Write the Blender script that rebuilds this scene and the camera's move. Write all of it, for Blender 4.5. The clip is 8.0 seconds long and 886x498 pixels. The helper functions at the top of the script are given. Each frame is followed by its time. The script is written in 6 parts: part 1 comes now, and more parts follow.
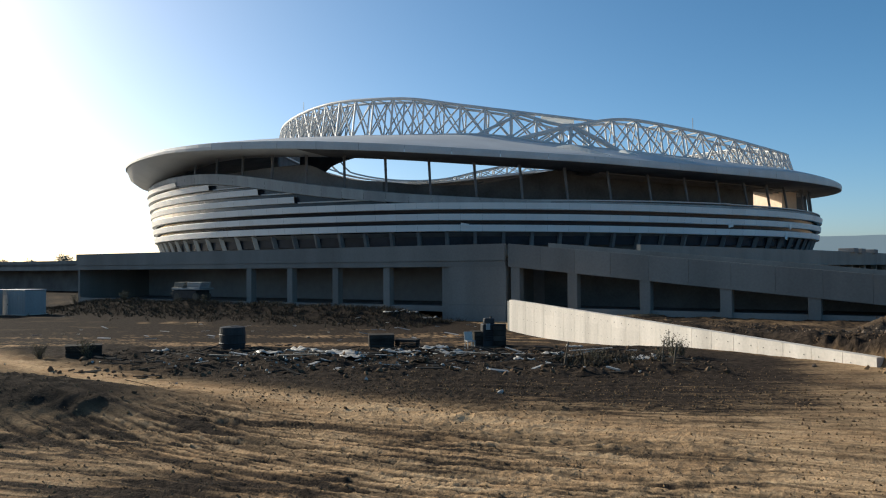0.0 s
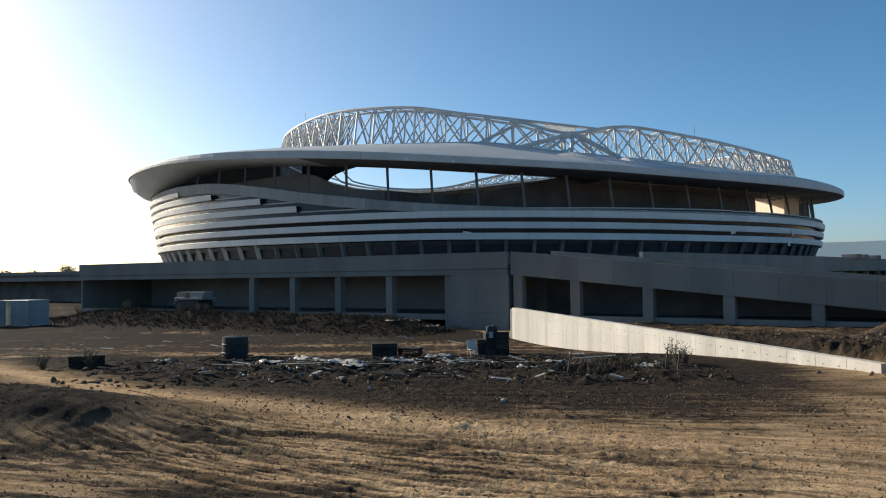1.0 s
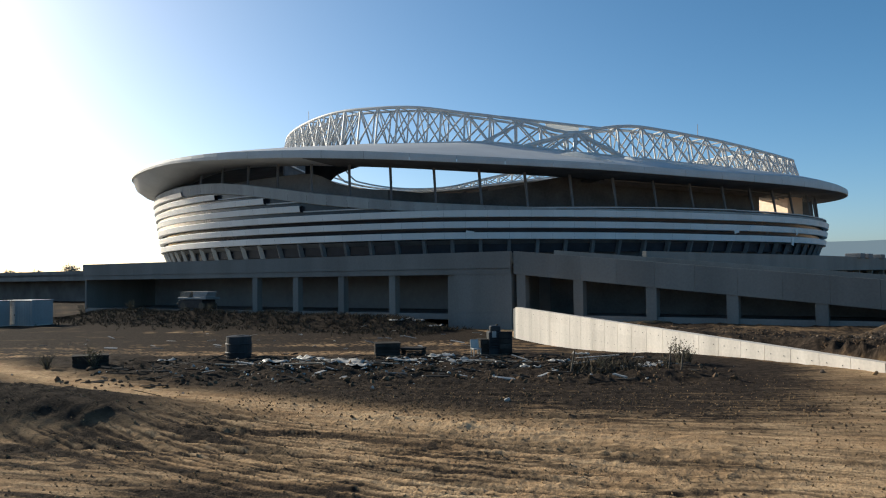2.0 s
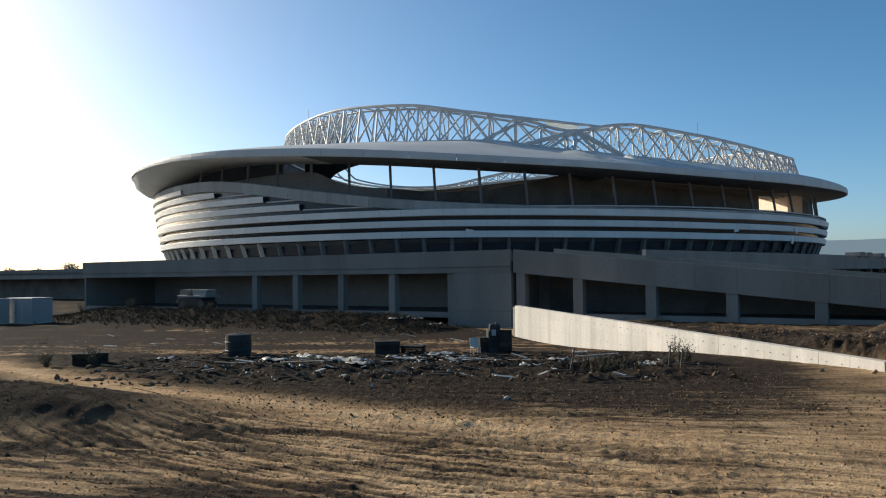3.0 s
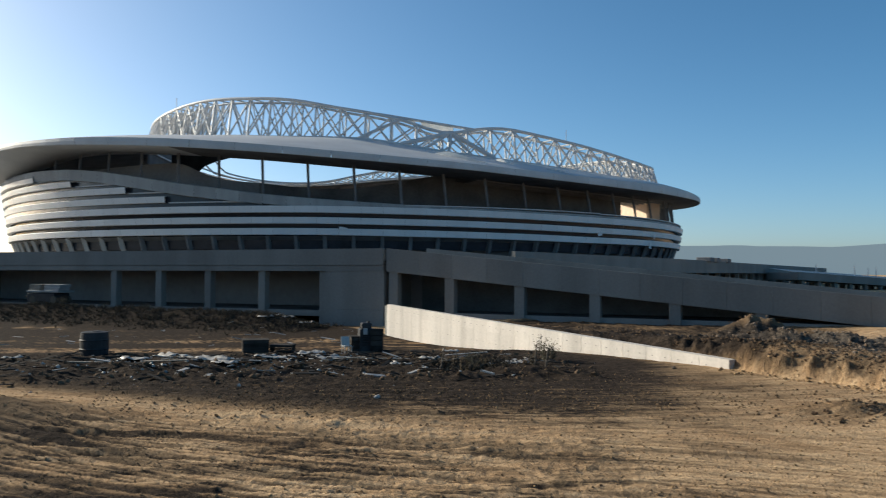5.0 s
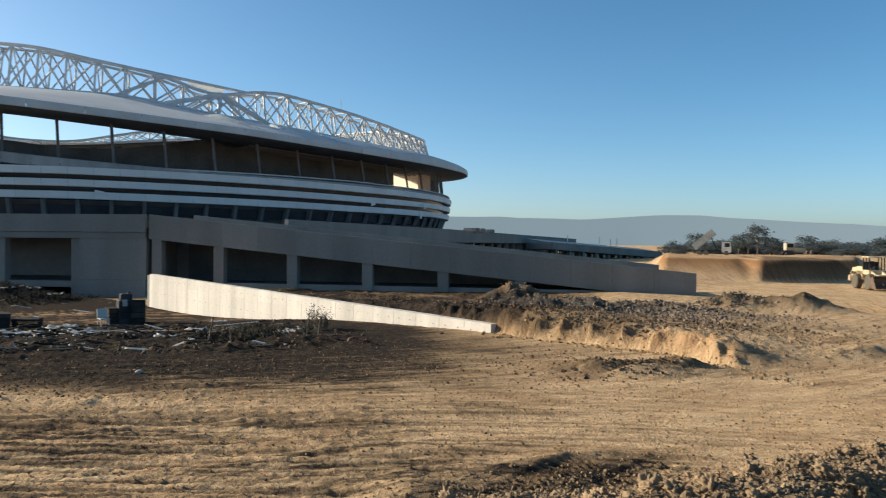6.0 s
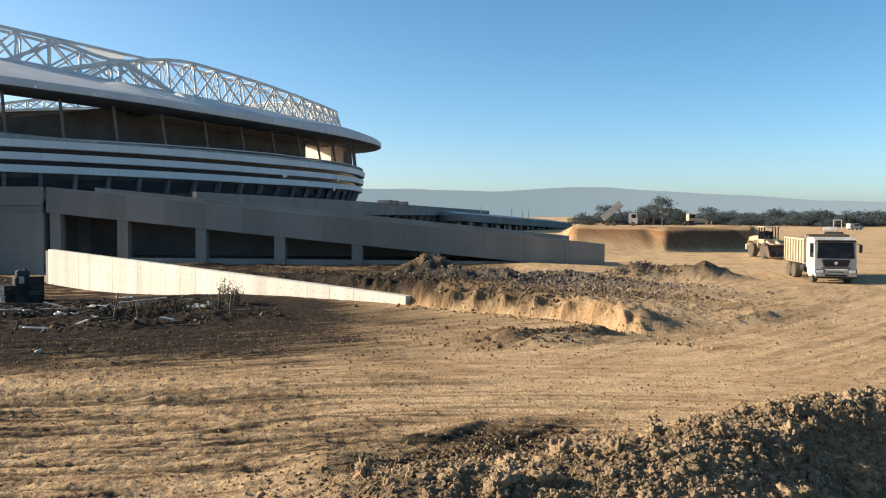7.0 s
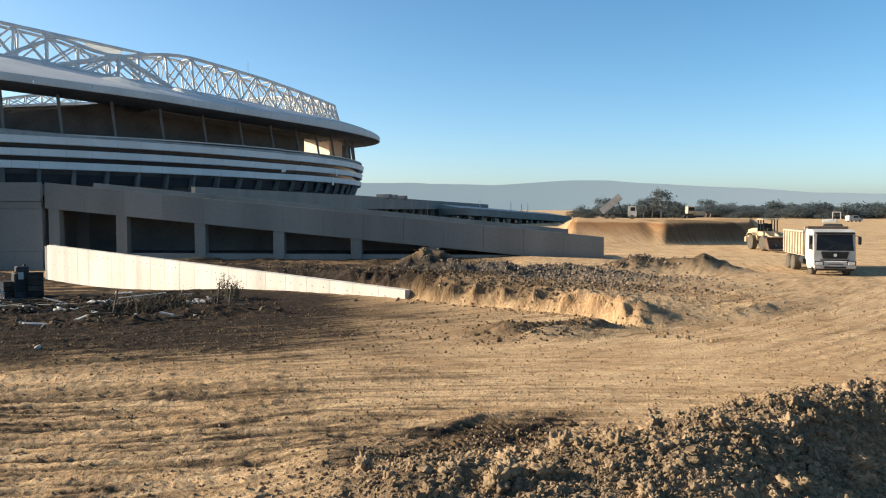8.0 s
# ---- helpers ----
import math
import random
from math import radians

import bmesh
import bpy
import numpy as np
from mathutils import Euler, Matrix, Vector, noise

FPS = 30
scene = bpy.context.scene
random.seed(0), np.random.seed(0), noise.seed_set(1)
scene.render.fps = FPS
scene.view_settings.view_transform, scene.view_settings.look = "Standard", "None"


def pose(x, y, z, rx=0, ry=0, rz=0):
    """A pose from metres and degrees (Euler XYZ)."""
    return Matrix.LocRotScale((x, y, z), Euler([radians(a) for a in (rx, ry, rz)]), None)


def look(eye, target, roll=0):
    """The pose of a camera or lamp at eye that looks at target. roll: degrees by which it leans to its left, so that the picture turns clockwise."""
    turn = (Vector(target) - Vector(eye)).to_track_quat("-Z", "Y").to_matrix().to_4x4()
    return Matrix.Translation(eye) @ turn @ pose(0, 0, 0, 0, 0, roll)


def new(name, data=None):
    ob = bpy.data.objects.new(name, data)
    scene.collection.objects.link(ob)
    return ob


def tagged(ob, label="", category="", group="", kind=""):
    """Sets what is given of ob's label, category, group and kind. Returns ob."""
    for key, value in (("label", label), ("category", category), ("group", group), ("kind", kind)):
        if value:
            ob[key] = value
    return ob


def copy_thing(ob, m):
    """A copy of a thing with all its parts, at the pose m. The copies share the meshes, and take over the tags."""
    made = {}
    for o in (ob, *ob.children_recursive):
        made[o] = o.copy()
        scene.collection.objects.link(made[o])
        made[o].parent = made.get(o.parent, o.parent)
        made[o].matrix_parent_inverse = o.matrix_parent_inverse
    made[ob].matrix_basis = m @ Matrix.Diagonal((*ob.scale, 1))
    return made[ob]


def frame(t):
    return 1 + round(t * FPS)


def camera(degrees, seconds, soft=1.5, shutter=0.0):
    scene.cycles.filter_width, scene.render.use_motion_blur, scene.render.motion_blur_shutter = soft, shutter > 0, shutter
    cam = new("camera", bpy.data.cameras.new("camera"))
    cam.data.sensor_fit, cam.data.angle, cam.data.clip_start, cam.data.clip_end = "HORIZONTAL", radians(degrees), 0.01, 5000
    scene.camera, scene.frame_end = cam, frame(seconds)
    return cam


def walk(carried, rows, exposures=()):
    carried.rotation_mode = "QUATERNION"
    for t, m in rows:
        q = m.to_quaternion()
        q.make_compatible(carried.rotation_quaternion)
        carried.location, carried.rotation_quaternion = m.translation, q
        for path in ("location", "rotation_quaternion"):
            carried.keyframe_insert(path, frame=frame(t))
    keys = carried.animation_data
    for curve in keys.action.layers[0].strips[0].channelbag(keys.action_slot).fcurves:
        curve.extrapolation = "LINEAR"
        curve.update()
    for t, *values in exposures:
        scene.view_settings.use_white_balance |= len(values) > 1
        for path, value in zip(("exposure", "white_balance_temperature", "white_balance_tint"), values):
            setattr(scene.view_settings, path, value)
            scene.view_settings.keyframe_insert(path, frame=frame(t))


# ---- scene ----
# ---------------------------------------------------------------- camera
EYE_Z = 3.5
cam = camera(58.5, 8.0, soft=1.1, shutter=0.2)
# seconds, yaw, pitch, roll: the camera turns where it stands
PATH = [
    (0.0, 0.0, 1.4, 0.4), (0.5, 0.189, 1.624, 0.705), (1.0, 0.181, 2.004, 0.726), (1.5, 0.399, 2.018, 0.803),
    (3.0, 0.384, 1.853, 0.705), (3.5, 0.45, 2.059, 0.644), (4.0, 0.643, 2.064, 0.674), (4.2, 0.44, 2.06, 0.62),
    (5.3, -14.019, 1.31, -0.36), (5.5, -17.437, 0.896, -0.378), (6.0, -25.098, -0.436, -0.54),
    (6.5, -29.577, -1.659, -0.367), (7.0, -31.314, -2.403, -0.265), (7.5, -31.51, -2.733, -0.2), (8.0, -31.38, -2.846, 0.0),
]
walk(cam, [(t, pose(0, 0, EYE_Z, 90 + p, r, y)) for t, y, p, r in PATH], [(0.0, 0.34, 6050, 4), (4.2, 0.34, 6050, 4), (5.5, 0.46, 6150, 4), (6.5, 0.81, 6450, 5), (8.0, 0.96, 6550, 6)])

# ---------------------------------------------------------------- daylight
SUN_AZ, SUN_EL = -53.0, 20.0   # degrees left of the first view, above the horizon
world = bpy.data.worlds.new("world")
scene.world = world
world.use_nodes = True
wn = world.node_tree.nodes
sky = wn.new("ShaderNodeTexSky")
sky.sky_type, sky.sun_disc = "NISHITA", False
sky.sun_elevation, sky.sun_rotation = radians(SUN_EL), radians(SUN_AZ)
sky.altitude, sky.air_density, sky.dust_density, sky.ozone_density = 300, 0.62, 1.6, 1.2
wn["Background"].inputs["Strength"].default_value = 0.116
clear = wn.new("ShaderNodeHueSaturation")     # a cleaner blue than the plain model gives
clear.inputs["Hue"].default_value, clear.inputs["Saturation"].default_value = 0.49, 1.25
world.node_tree.links.new(sky.outputs["Color"], clear.inputs["Color"])
world.node_tree.links.new(clear.outputs["Color"], wn["Background"].inputs["Color"])
sun = new("sun", bpy.data.lights.new("sun", "SUN"))
sun.data.energy, sun.data.angle, sun.data.color = 5.2, radians(0.5), (1.0, 0.87, 0.70)
sun.matrix_world = look((-200 * math.sin(radians(-SUN_AZ)), 200 * math.cos(radians(SUN_AZ)), 220 * math.tan(radians(SUN_EL))), (0, 0, 0))

# ---------------------------------------------------------------- materials
def material(name, base, rough=0.85, metal=0.0, vary=0.25, scale=1.0, bump=0.2, fine=None, dark=None, per_object=0.0, per_island=0.0, spec=0.3, streak=False):
    """A weathered surface: two scales of noise in colour, one in relief. scale: stains per metre."""
    m = bpy.data.materials.new(name)
    m.use_nodes = True
    n, l = m.node_tree.nodes, m.node_tree.links
    b = n["Principled BSDF"]
    b.inputs["Roughness"].default_value, b.inputs["Metallic"].default_value = rough, metal
    b.inputs["Specular IOR Level"].default_value = spec
    geo = n.new("ShaderNodeNewGeometry")
    mp = n.new("ShaderNodeMapping")
    mp.inputs["Scale"].default_value = (1, 1, 0.12) if streak else (1, 1, 1)
    l.new(geo.outputs["Position"], mp.inputs["Vector"])
    big, small = n.new("ShaderNodeTexNoise"), n.new("ShaderNodeTexNoise")
    big.inputs["Scale"].default_value, big.inputs["Detail"].default_value = scale, 5
    small.inputs["Scale"].default_value, small.inputs["Detail"].default_value = fine or scale * 14, 4
    l.new(mp.outputs["Vector"], big.inputs["Vector"])
    l.new(geo.outputs["Position"], small.inputs["Vector"])
    add = n.new("ShaderNodeMath")
    add.operation = "MULTIPLY_ADD"
    add.inputs[1].default_value = 0.45
    l.new(small.outputs["Fac"], add.inputs[0])
    l.new(big.outputs["Fac"], add.inputs[2])
    ramp = n.new("ShaderNodeMapRange")
    ramp.inputs["From Min"].default_value, ramp.inputs["From Max"].default_value = 0.5, 0.95
    l.new(add.outputs[0], ramp.inputs["Value"])
    mix = n.new("ShaderNodeMix")
    mix.data_type = "RGBA"
    lo = dark or tuple(c * (1 - vary) for c in base)
    hi = tuple(min(1, c * (1 + vary * 0.6)) for c in base)
    mix.inputs["A"].default_value, mix.inputs["B"].default_value = (*lo, 1), (*hi, 1)
    l.new(ramp.outputs["Result"], mix.inputs["Factor"])
    out = mix.outputs["Result"]
    if per_object or per_island:
        if per_object:
            r = n.new("ShaderNodeObjectInfo").outputs["Random"]
        else:
            r = geo.outputs["Random Per Island"]
        hsv = n.new("ShaderNodeHueSaturation")
        mr = n.new("ShaderNodeMapRange")
        a = per_object or per_island
        mr.inputs["To Min"].default_value, mr.inputs["To Max"].default_value = 1 - a, 1 + a
        l.new(r, mr.inputs["Value"])
        l.new(mr.outputs["Result"], hsv.inputs["Value"])
        l.new(out, hsv.inputs["Color"])
        out = hsv.outputs["Color"]
    l.new(out, b.inputs["Base Color"])
    if bump:
        bp = n.new("ShaderNodeBump")
        bp.inputs["Strength"].default_value, bp.inputs["Distance"].default_value = bump, 0.05
        l.new(add.outputs[0], bp.inputs["Height"])
        l.new(bp.outputs["Normal"], b.inputs["Normal"])
    return m


CONCRETE = material("podium_concrete", (0.195, 0.195, 0.182), 0.9, vary=0.22, scale=0.35, fine=6, bump=0.25, per_object=0.05, streak=True)
CONCRETE_PALE = material("new_concrete", (0.52, 0.48, 0.43), 0.9, vary=0.22, scale=0.9, fine=9, bump=0.25, per_object=0.05, streak=True)
# raw concrete; its dark tone also stands for shade in bays and recesses
CONCRETE_DARK = material("raw_and_shaded_concrete", (0.16, 0.16, 0.16), 0.95, vary=0.35, scale=0.3, fine=5)
CLADDING = material("white_cladding", (0.70, 0.69, 0.67), 0.45, vary=0.08, scale=0.2, fine=3, bump=0.0, per_island=0.04, streak=True)
ROOFING = material("pale_roof_membrane", (0.54, 0.53, 0.51), 0.55, vary=0.12, scale=0.12, fine=2, bump=0.0, per_island=0.03)
SOFFIT = material("grey_soffit_panels", (0.52, 0.51, 0.50), 0.6, vary=0.12, scale=0.15, fine=2, bump=0.0, per_island=0.04)
STEEL = material("white_painted_steel", (0.6, 0.59, 0.57), 0.5, vary=0.12, scale=0.3, fine=4, bump=0.0, per_object=0.06)
GLAZING = material("dark_glazing", (0.025, 0.03, 0.04), 0.25, vary=0.4, scale=0.2, fine=1.0, bump=0.0, spec=0.5)


def let_through(m, share):
    """Thin stuff that passes part of the light that falls on it."""
    n, l = m.node_tree.nodes, m.node_tree.links
    b, out = n["Principled BSDF"], n["Material Output"]
    t, mx = n.new("ShaderNodeBsdfTranslucent"), n.new("ShaderNodeMixShader")
    l.new(b.inputs["Base Color"].links[0].from_socket, t.inputs["Color"])
    mx.inputs[0].default_value = share
    l.new(b.outputs[0], mx.inputs[1])
    l.new(t.outputs[0], mx.inputs[2])
    l.new(mx.outputs[0], out.inputs["Surface"])


MEMBRANE = material("white_translucent_membrane", (0.82, 0.82, 0.80), 0.5, vary=0.05, scale=0.5, bump=0.0)
let_through(MEMBRANE, 0.6)
EDGE_METAL = material("dull_edge_panels", (0.50, 0.50, 0.49), 0.5, vary=0.12, scale=0.2, fine=2, bump=0.0, per_object=0.05, streak=True)
# grey lifted above the concrete to stand for haze in the recesses
REAR_GREY = material("haze_grey_backwall", (0.30, 0.30, 0.31), 0.9, vary=0.25, scale=0.12, fine=1.5, bump=0.0)
PARAPET = material("parapet_concrete", (0.33, 0.33, 0.32), 0.85, vary=0.2, scale=0.4, fine=4, bump=0.1, per_object=0.12, streak=True)
SEATING = material("bare_terrace_concrete", (0.34, 0.31, 0.28), 0.9, vary=0.3, scale=0.2, fine=3)
WARM_WALL = material("cream_render", (0.62, 0.48, 0.36), 0.9, vary=0.12, scale=0.5)
# deck colour darkened to carry the shade under the roof
UNDERSIDE = material("shade_dark_steel_deck", (0.12, 0.119, 0.12), 0.9, vary=0.35, scale=0.2, fine=2, bump=0.0)
POST_GREY = material("grey_primed_steel", (0.16, 0.16, 0.165), 0.6, vary=0.2, scale=0.5, bump=0.0, per_object=0.1)


# ---------------------------------------------------------------- building tools
def blank(name, at=(0, 0, 0), rz=0.0):
    """An Empty that carries the parts of one thing."""
    ob = new(name)
    ob.matrix_basis = pose(*at, 0, 0, rz)
    return ob


class Shape:
    """Vertices and faces of one mesh, gathered piece by piece."""

    def __init__(self):
        self.v, self.f = [], []

    def add(self, verts, faces):
        k = len(self.v)
        self.v.extend(verts)
        self.f.extend([tuple(i + k for i in f) for f in faces])

    def tube(self, p, q, r, n=6, r2=None):
        p, q = Vector(p), Vector(q)
        d = (q - p)
        if d.length < 1e-6:
            return
        u = d.orthogonal().normalized()
        w = d.normalized().cross(u)
        r2 = r if r2 is None else r2
        a = [2 * math.pi * i / n for i in range(n)]
        vs = [p + (u * math.cos(t) + w * math.sin(t)) * r for t in a] + [q + (u * math.cos(t) + w * math.sin(t)) * r2 for t in a]
        fs = [(i, (i + 1) % n, n + (i + 1) % n, n + i) for i in range(n)] + [tuple(range(n - 1, -1, -1)), tuple(range(n, 2 * n))]
        self.add(vs, fs)

    def box(self, c, s, rz=0.0, rx=0.0, ry=0.0, bevel=0.0, taper=1.0):
        """A box round c of size s; bevel cuts its edges, taper narrows its top."""
        m = Matrix.Translation(c) @ Euler((radians(rx), radians(ry), radians(rz))).to_matrix().to_4x4()
        hx, hy, hz = s[0] / 2, s[1] / 2, s[2] / 2
        if bevel <= 0:
            vs = [m @ Vector((x * hx * (taper if z > 0 else 1), y * hy * (taper if z > 0 else 1), z * hz)) for z in (-1, 1) for x, y in ((-1, -1), (1, -1), (1, 1), (-1, 1))]
            self.add(vs, [(3, 2, 1, 0), (4, 5, 6, 7), (0, 1, 5, 4), (1, 2, 6, 5), (2, 3, 7, 6), (3, 0, 4, 7)])
            return
        b = min(bevel, hx * 0.9, hy * 0.9, hz * 0.9)
        rings = []
        for z, inset in ((-hz, b), (-hz + b, 0), (hz - b, 0), (hz, b)):
            t = taper if z > 0 else 1
            X, Y = hx * t - inset, hy * t - inset
            c2 = b * 0.7
            rings.append([(-X + c2, -Y, z), (X - c2, -Y, z), (X, -Y + c2, z), (X, Y - c2, z), (X - c2, Y, z), (-X + c2, Y, z), (-X, Y - c2, z), (-X, -Y + c2, z)])
        vs = [m @ Vector(p) for r in rings for p in r]
        fs = [tuple(range(7, -1, -1)), tuple(range(24, 32))]
        for k in range(3):
            fs += [(k * 8 + i, k * 8 + (i + 1) % 8, k * 8 + 8 + (i + 1) % 8, k * 8 + 8 + i) for i in range(8)]
        self.add(vs, fs)

    def prism(self, poly, z0, z1):
        """An upright prism over a plan polygon (anticlockwise)."""
        n = len(poly)
        f0 = z0 if callable(z0) else (lambda x, y: z0)
        f1 = z1 if callable(z1) else (lambda x, y: z1)
        vs = [Vector((x, y, f0(x, y))) for x, y in poly] + [Vector((x, y, f1(x, y))) for x, y in poly]
        self.add(vs, [tuple(range(n - 1, -1, -1)), tuple(range(n, 2 * n))] + [(i, (i + 1) % n, n + (i + 1) % n, n + i) for i in range(n)])

    def side(self, profile, x0, x1, flip=False):
        """A side view (y, z) pushed from x0 to x1."""
        n = len(profile)
        vs = [Vector((x0, y, z)) for y, z in profile] + [Vector((x1, y, z)) for y, z in profile]
        fs = [tuple(range(n - 1, -1, -1)), tuple(range(n, 2 * n))] + [(i, (i + 1) % n, n + (i + 1) % n, n + i) for i in range(n)]
        self.add(vs, fs)

    def turn(self, profile, c, axis="x", n=20):
        """A profile (along, radius) turned round an axis through c."""
        k = len(profile)
        vs = []
        for a, r in profile:
            for i in range(n):
                t = 2 * math.pi * i / n
                p = (a, r * math.cos(t), r * math.sin(t))
                p = p if axis == "x" else ((p[1], p[0], p[2]) if axis == "y" else (p[1], p[2], p[0]))
                vs.append(Vector(c) + Vector(p))
        fs = [(j * n + i, j * n + (i + 1) % n, (j + 1) * n + (i + 1) % n, (j + 1) * n + i) for j in range(k - 1) for i in range(n)]
        fs += [tuple(range(n - 1, -1, -1)), tuple(range((k - 1) * n, k * n))]
        self.add(vs, fs)

    def sheet(self, rows, closed=False):
        """A skin over rows of points."""
        m, n = len(rows), len(rows[0])
        vs = [Vector(p) for r in rows for p in r]
        fs = []
        for j in range(m - 1):
            for i in range(n if closed else n - 1):
                fs.append((j * n + i, j * n + (i + 1) % n, (j + 1) * n + (i + 1) % n, (j + 1) * n + i))
        self.add(vs, fs)

    def data(self, name, mat, smooth=False):
        me = bpy.data.meshes.new(name)
        me.from_pydata([tuple(p) for p in self.v], [], self.f)
        me.materials.append(mat)
        bm = bmesh.new()
        bm.from_mesh(me)
        bmesh.ops.recalc_face_normals(bm, faces=bm.faces)
        bm.to_mesh(me)
        bm.free()
        if smooth:
            me.shade_smooth()
        return me


def part(name, shape, mat, parent=None, label="", smooth=False):
    ob = new(name, shape.data(name, mat, smooth))
    ob.parent = parent
    if label:
        tagged(ob, label)
    return ob


def shared(name, me, parent, m=None, label=""):
    """One more object on a mesh that alike pieces share."""
    ob = new(name, me)
    ob.parent = parent
    if m is not None:
        ob.matrix_basis = m
    if label:
        tagged(ob, label)
    return ob


def lattice(seed, size=256):
    return np.random.RandomState(seed).rand(size, size)


GRIDS = [lattice(k) for k in range(12)]


def vnoise(x, y, k=0):
    """Smooth value noise in 0..1, cell 1."""
    g = GRIDS[k % 12]
    xi, yi = np.floor(x).astype(int), np.floor(y).astype(int)
    fx, fy = x - xi, y - yi
    fx, fy = fx * fx * (3 - 2 * fx), fy * fy * (3 - 2 * fy)
    a, b = g[xi % 256, yi % 256], g[(xi + 1) % 256, yi % 256]
    c, d = g[xi % 256, (yi + 1) % 256], g[(xi + 1) % 256, (yi + 1) % 256]
    return (a * (1 - fx) + b * fx) * (1 - fy) + (c * (1 - fx) + d * fx) * fy


def fbm(x, y, octaves=4, k=0):
    s, amp, tot = 0, 1.0, 0
    for o in range(octaves):
        s = s + amp * vnoise(x * 2 ** o + 17.3 * o, y * 2 ** o + 5.1 * o, k + o)
        tot += amp
        amp *= 0.5
    return s / tot


def step(a, b, x):
    t = np.clip((x - a) / (b - a), 0, 1)
    return t * t * (3 - 2 * t)


# ---------------------------------------------------------------- ground
WALL_A, WALL_B = (4.9, 58.7), (14.75, 27.0)      # retaining wall, far end and near end
POD, POD_D = (5.5, 68.3), (0.846, -0.532)        # corner of the podium and the line of its front


def along(s, back=0.0):
    """Plan point s metres along the podium's front, back metres behind it."""
    return (POD[0] + POD_D[0] * s - POD_D[1] * back, POD[1] + POD_D[1] * s + POD_D[0] * back)


def hump(x, y, cx, cy, rx, ry, h, turn=0.0, sharp=1.0):
    c, s = math.cos(radians(turn)), math.sin(radians(turn))
    u, w = ((x - cx) * c + (y - cy) * s) / rx, (-(x - cx) * s + (y - cy) * c) / ry
    return h * np.exp(-(u * u + w * w) ** sharp)


def seg_side(x, y, a, b):
    """Signed distance to the line a-b (positive to the left of a to b) and the share along it."""
    dx, dy = b[0] - a[0], b[1] - a[1]
    n = math.hypot(dx, dy)
    return (dx * (y - a[1]) - dy * (x - a[0])) / n, ((x - a[0]) * dx + (y - a[1]) * dy) / (n * n)


def clod_heap(x, y):
    """Low tail of the heap beside the camera, rising to a steep far crest."""
    return (hump(x, y, 11.6, 7.45, 4.2, 0.95, 0.62, -5, 1.2) + hump(x, y, 8.4, 6.4, 2.0, 1.2, 0.34, -15) + hump(x, y, 6.2, 7.2, 2.2, 1.1, 0.22, -15, 1.2)
            + hump(x, y, 4.6, 8.3, 1.4, 1.1, 0.28, 20)) - hump(x, y, 11.2, 4.9, 3.0, 1.5, 0.8, -5)


def cut_line(y, rough=True):
    """East-west place of the dug bank's foot for a given y."""
    b = np.interp(y, (17.2, 18.7, 20.3, 21.8, 23.4, 24.5, 25.7, 27.0), (17.2, 17.4, 17.5, 17.1, 16.5, 15.7, 15.1, 15.0)) - 0.25 * (y - 27) * (y > 27)
    return b + (0.35 * (fbm(y * 0.9, y * 0 + 3.0, 3, 4) - 0.5) if rough else 0)


TURN = (10.0, 75.0)   # the haul track swings round this point
NEAR = (-6.0, -14.0)   # and the lane beside the clods round this one
RUTS = [(TURN[0] + 1.5 * math.sin(k * 2.1), TURN[1] + 2.0 * math.cos(k * 1.3), 44.5 + 1.75 * k, 0.04 + 0.015 * ((k * 7) % 3), 1.0) for k in range(13)]
RUTS += [(24, 58, 45, 0.05, 1.0), (2, 62, 43.5, 0.05, 1.0), (40, 62, 49, 0.05, 1.0)]   # centre, radius, depth, half gauge of wheel tracks


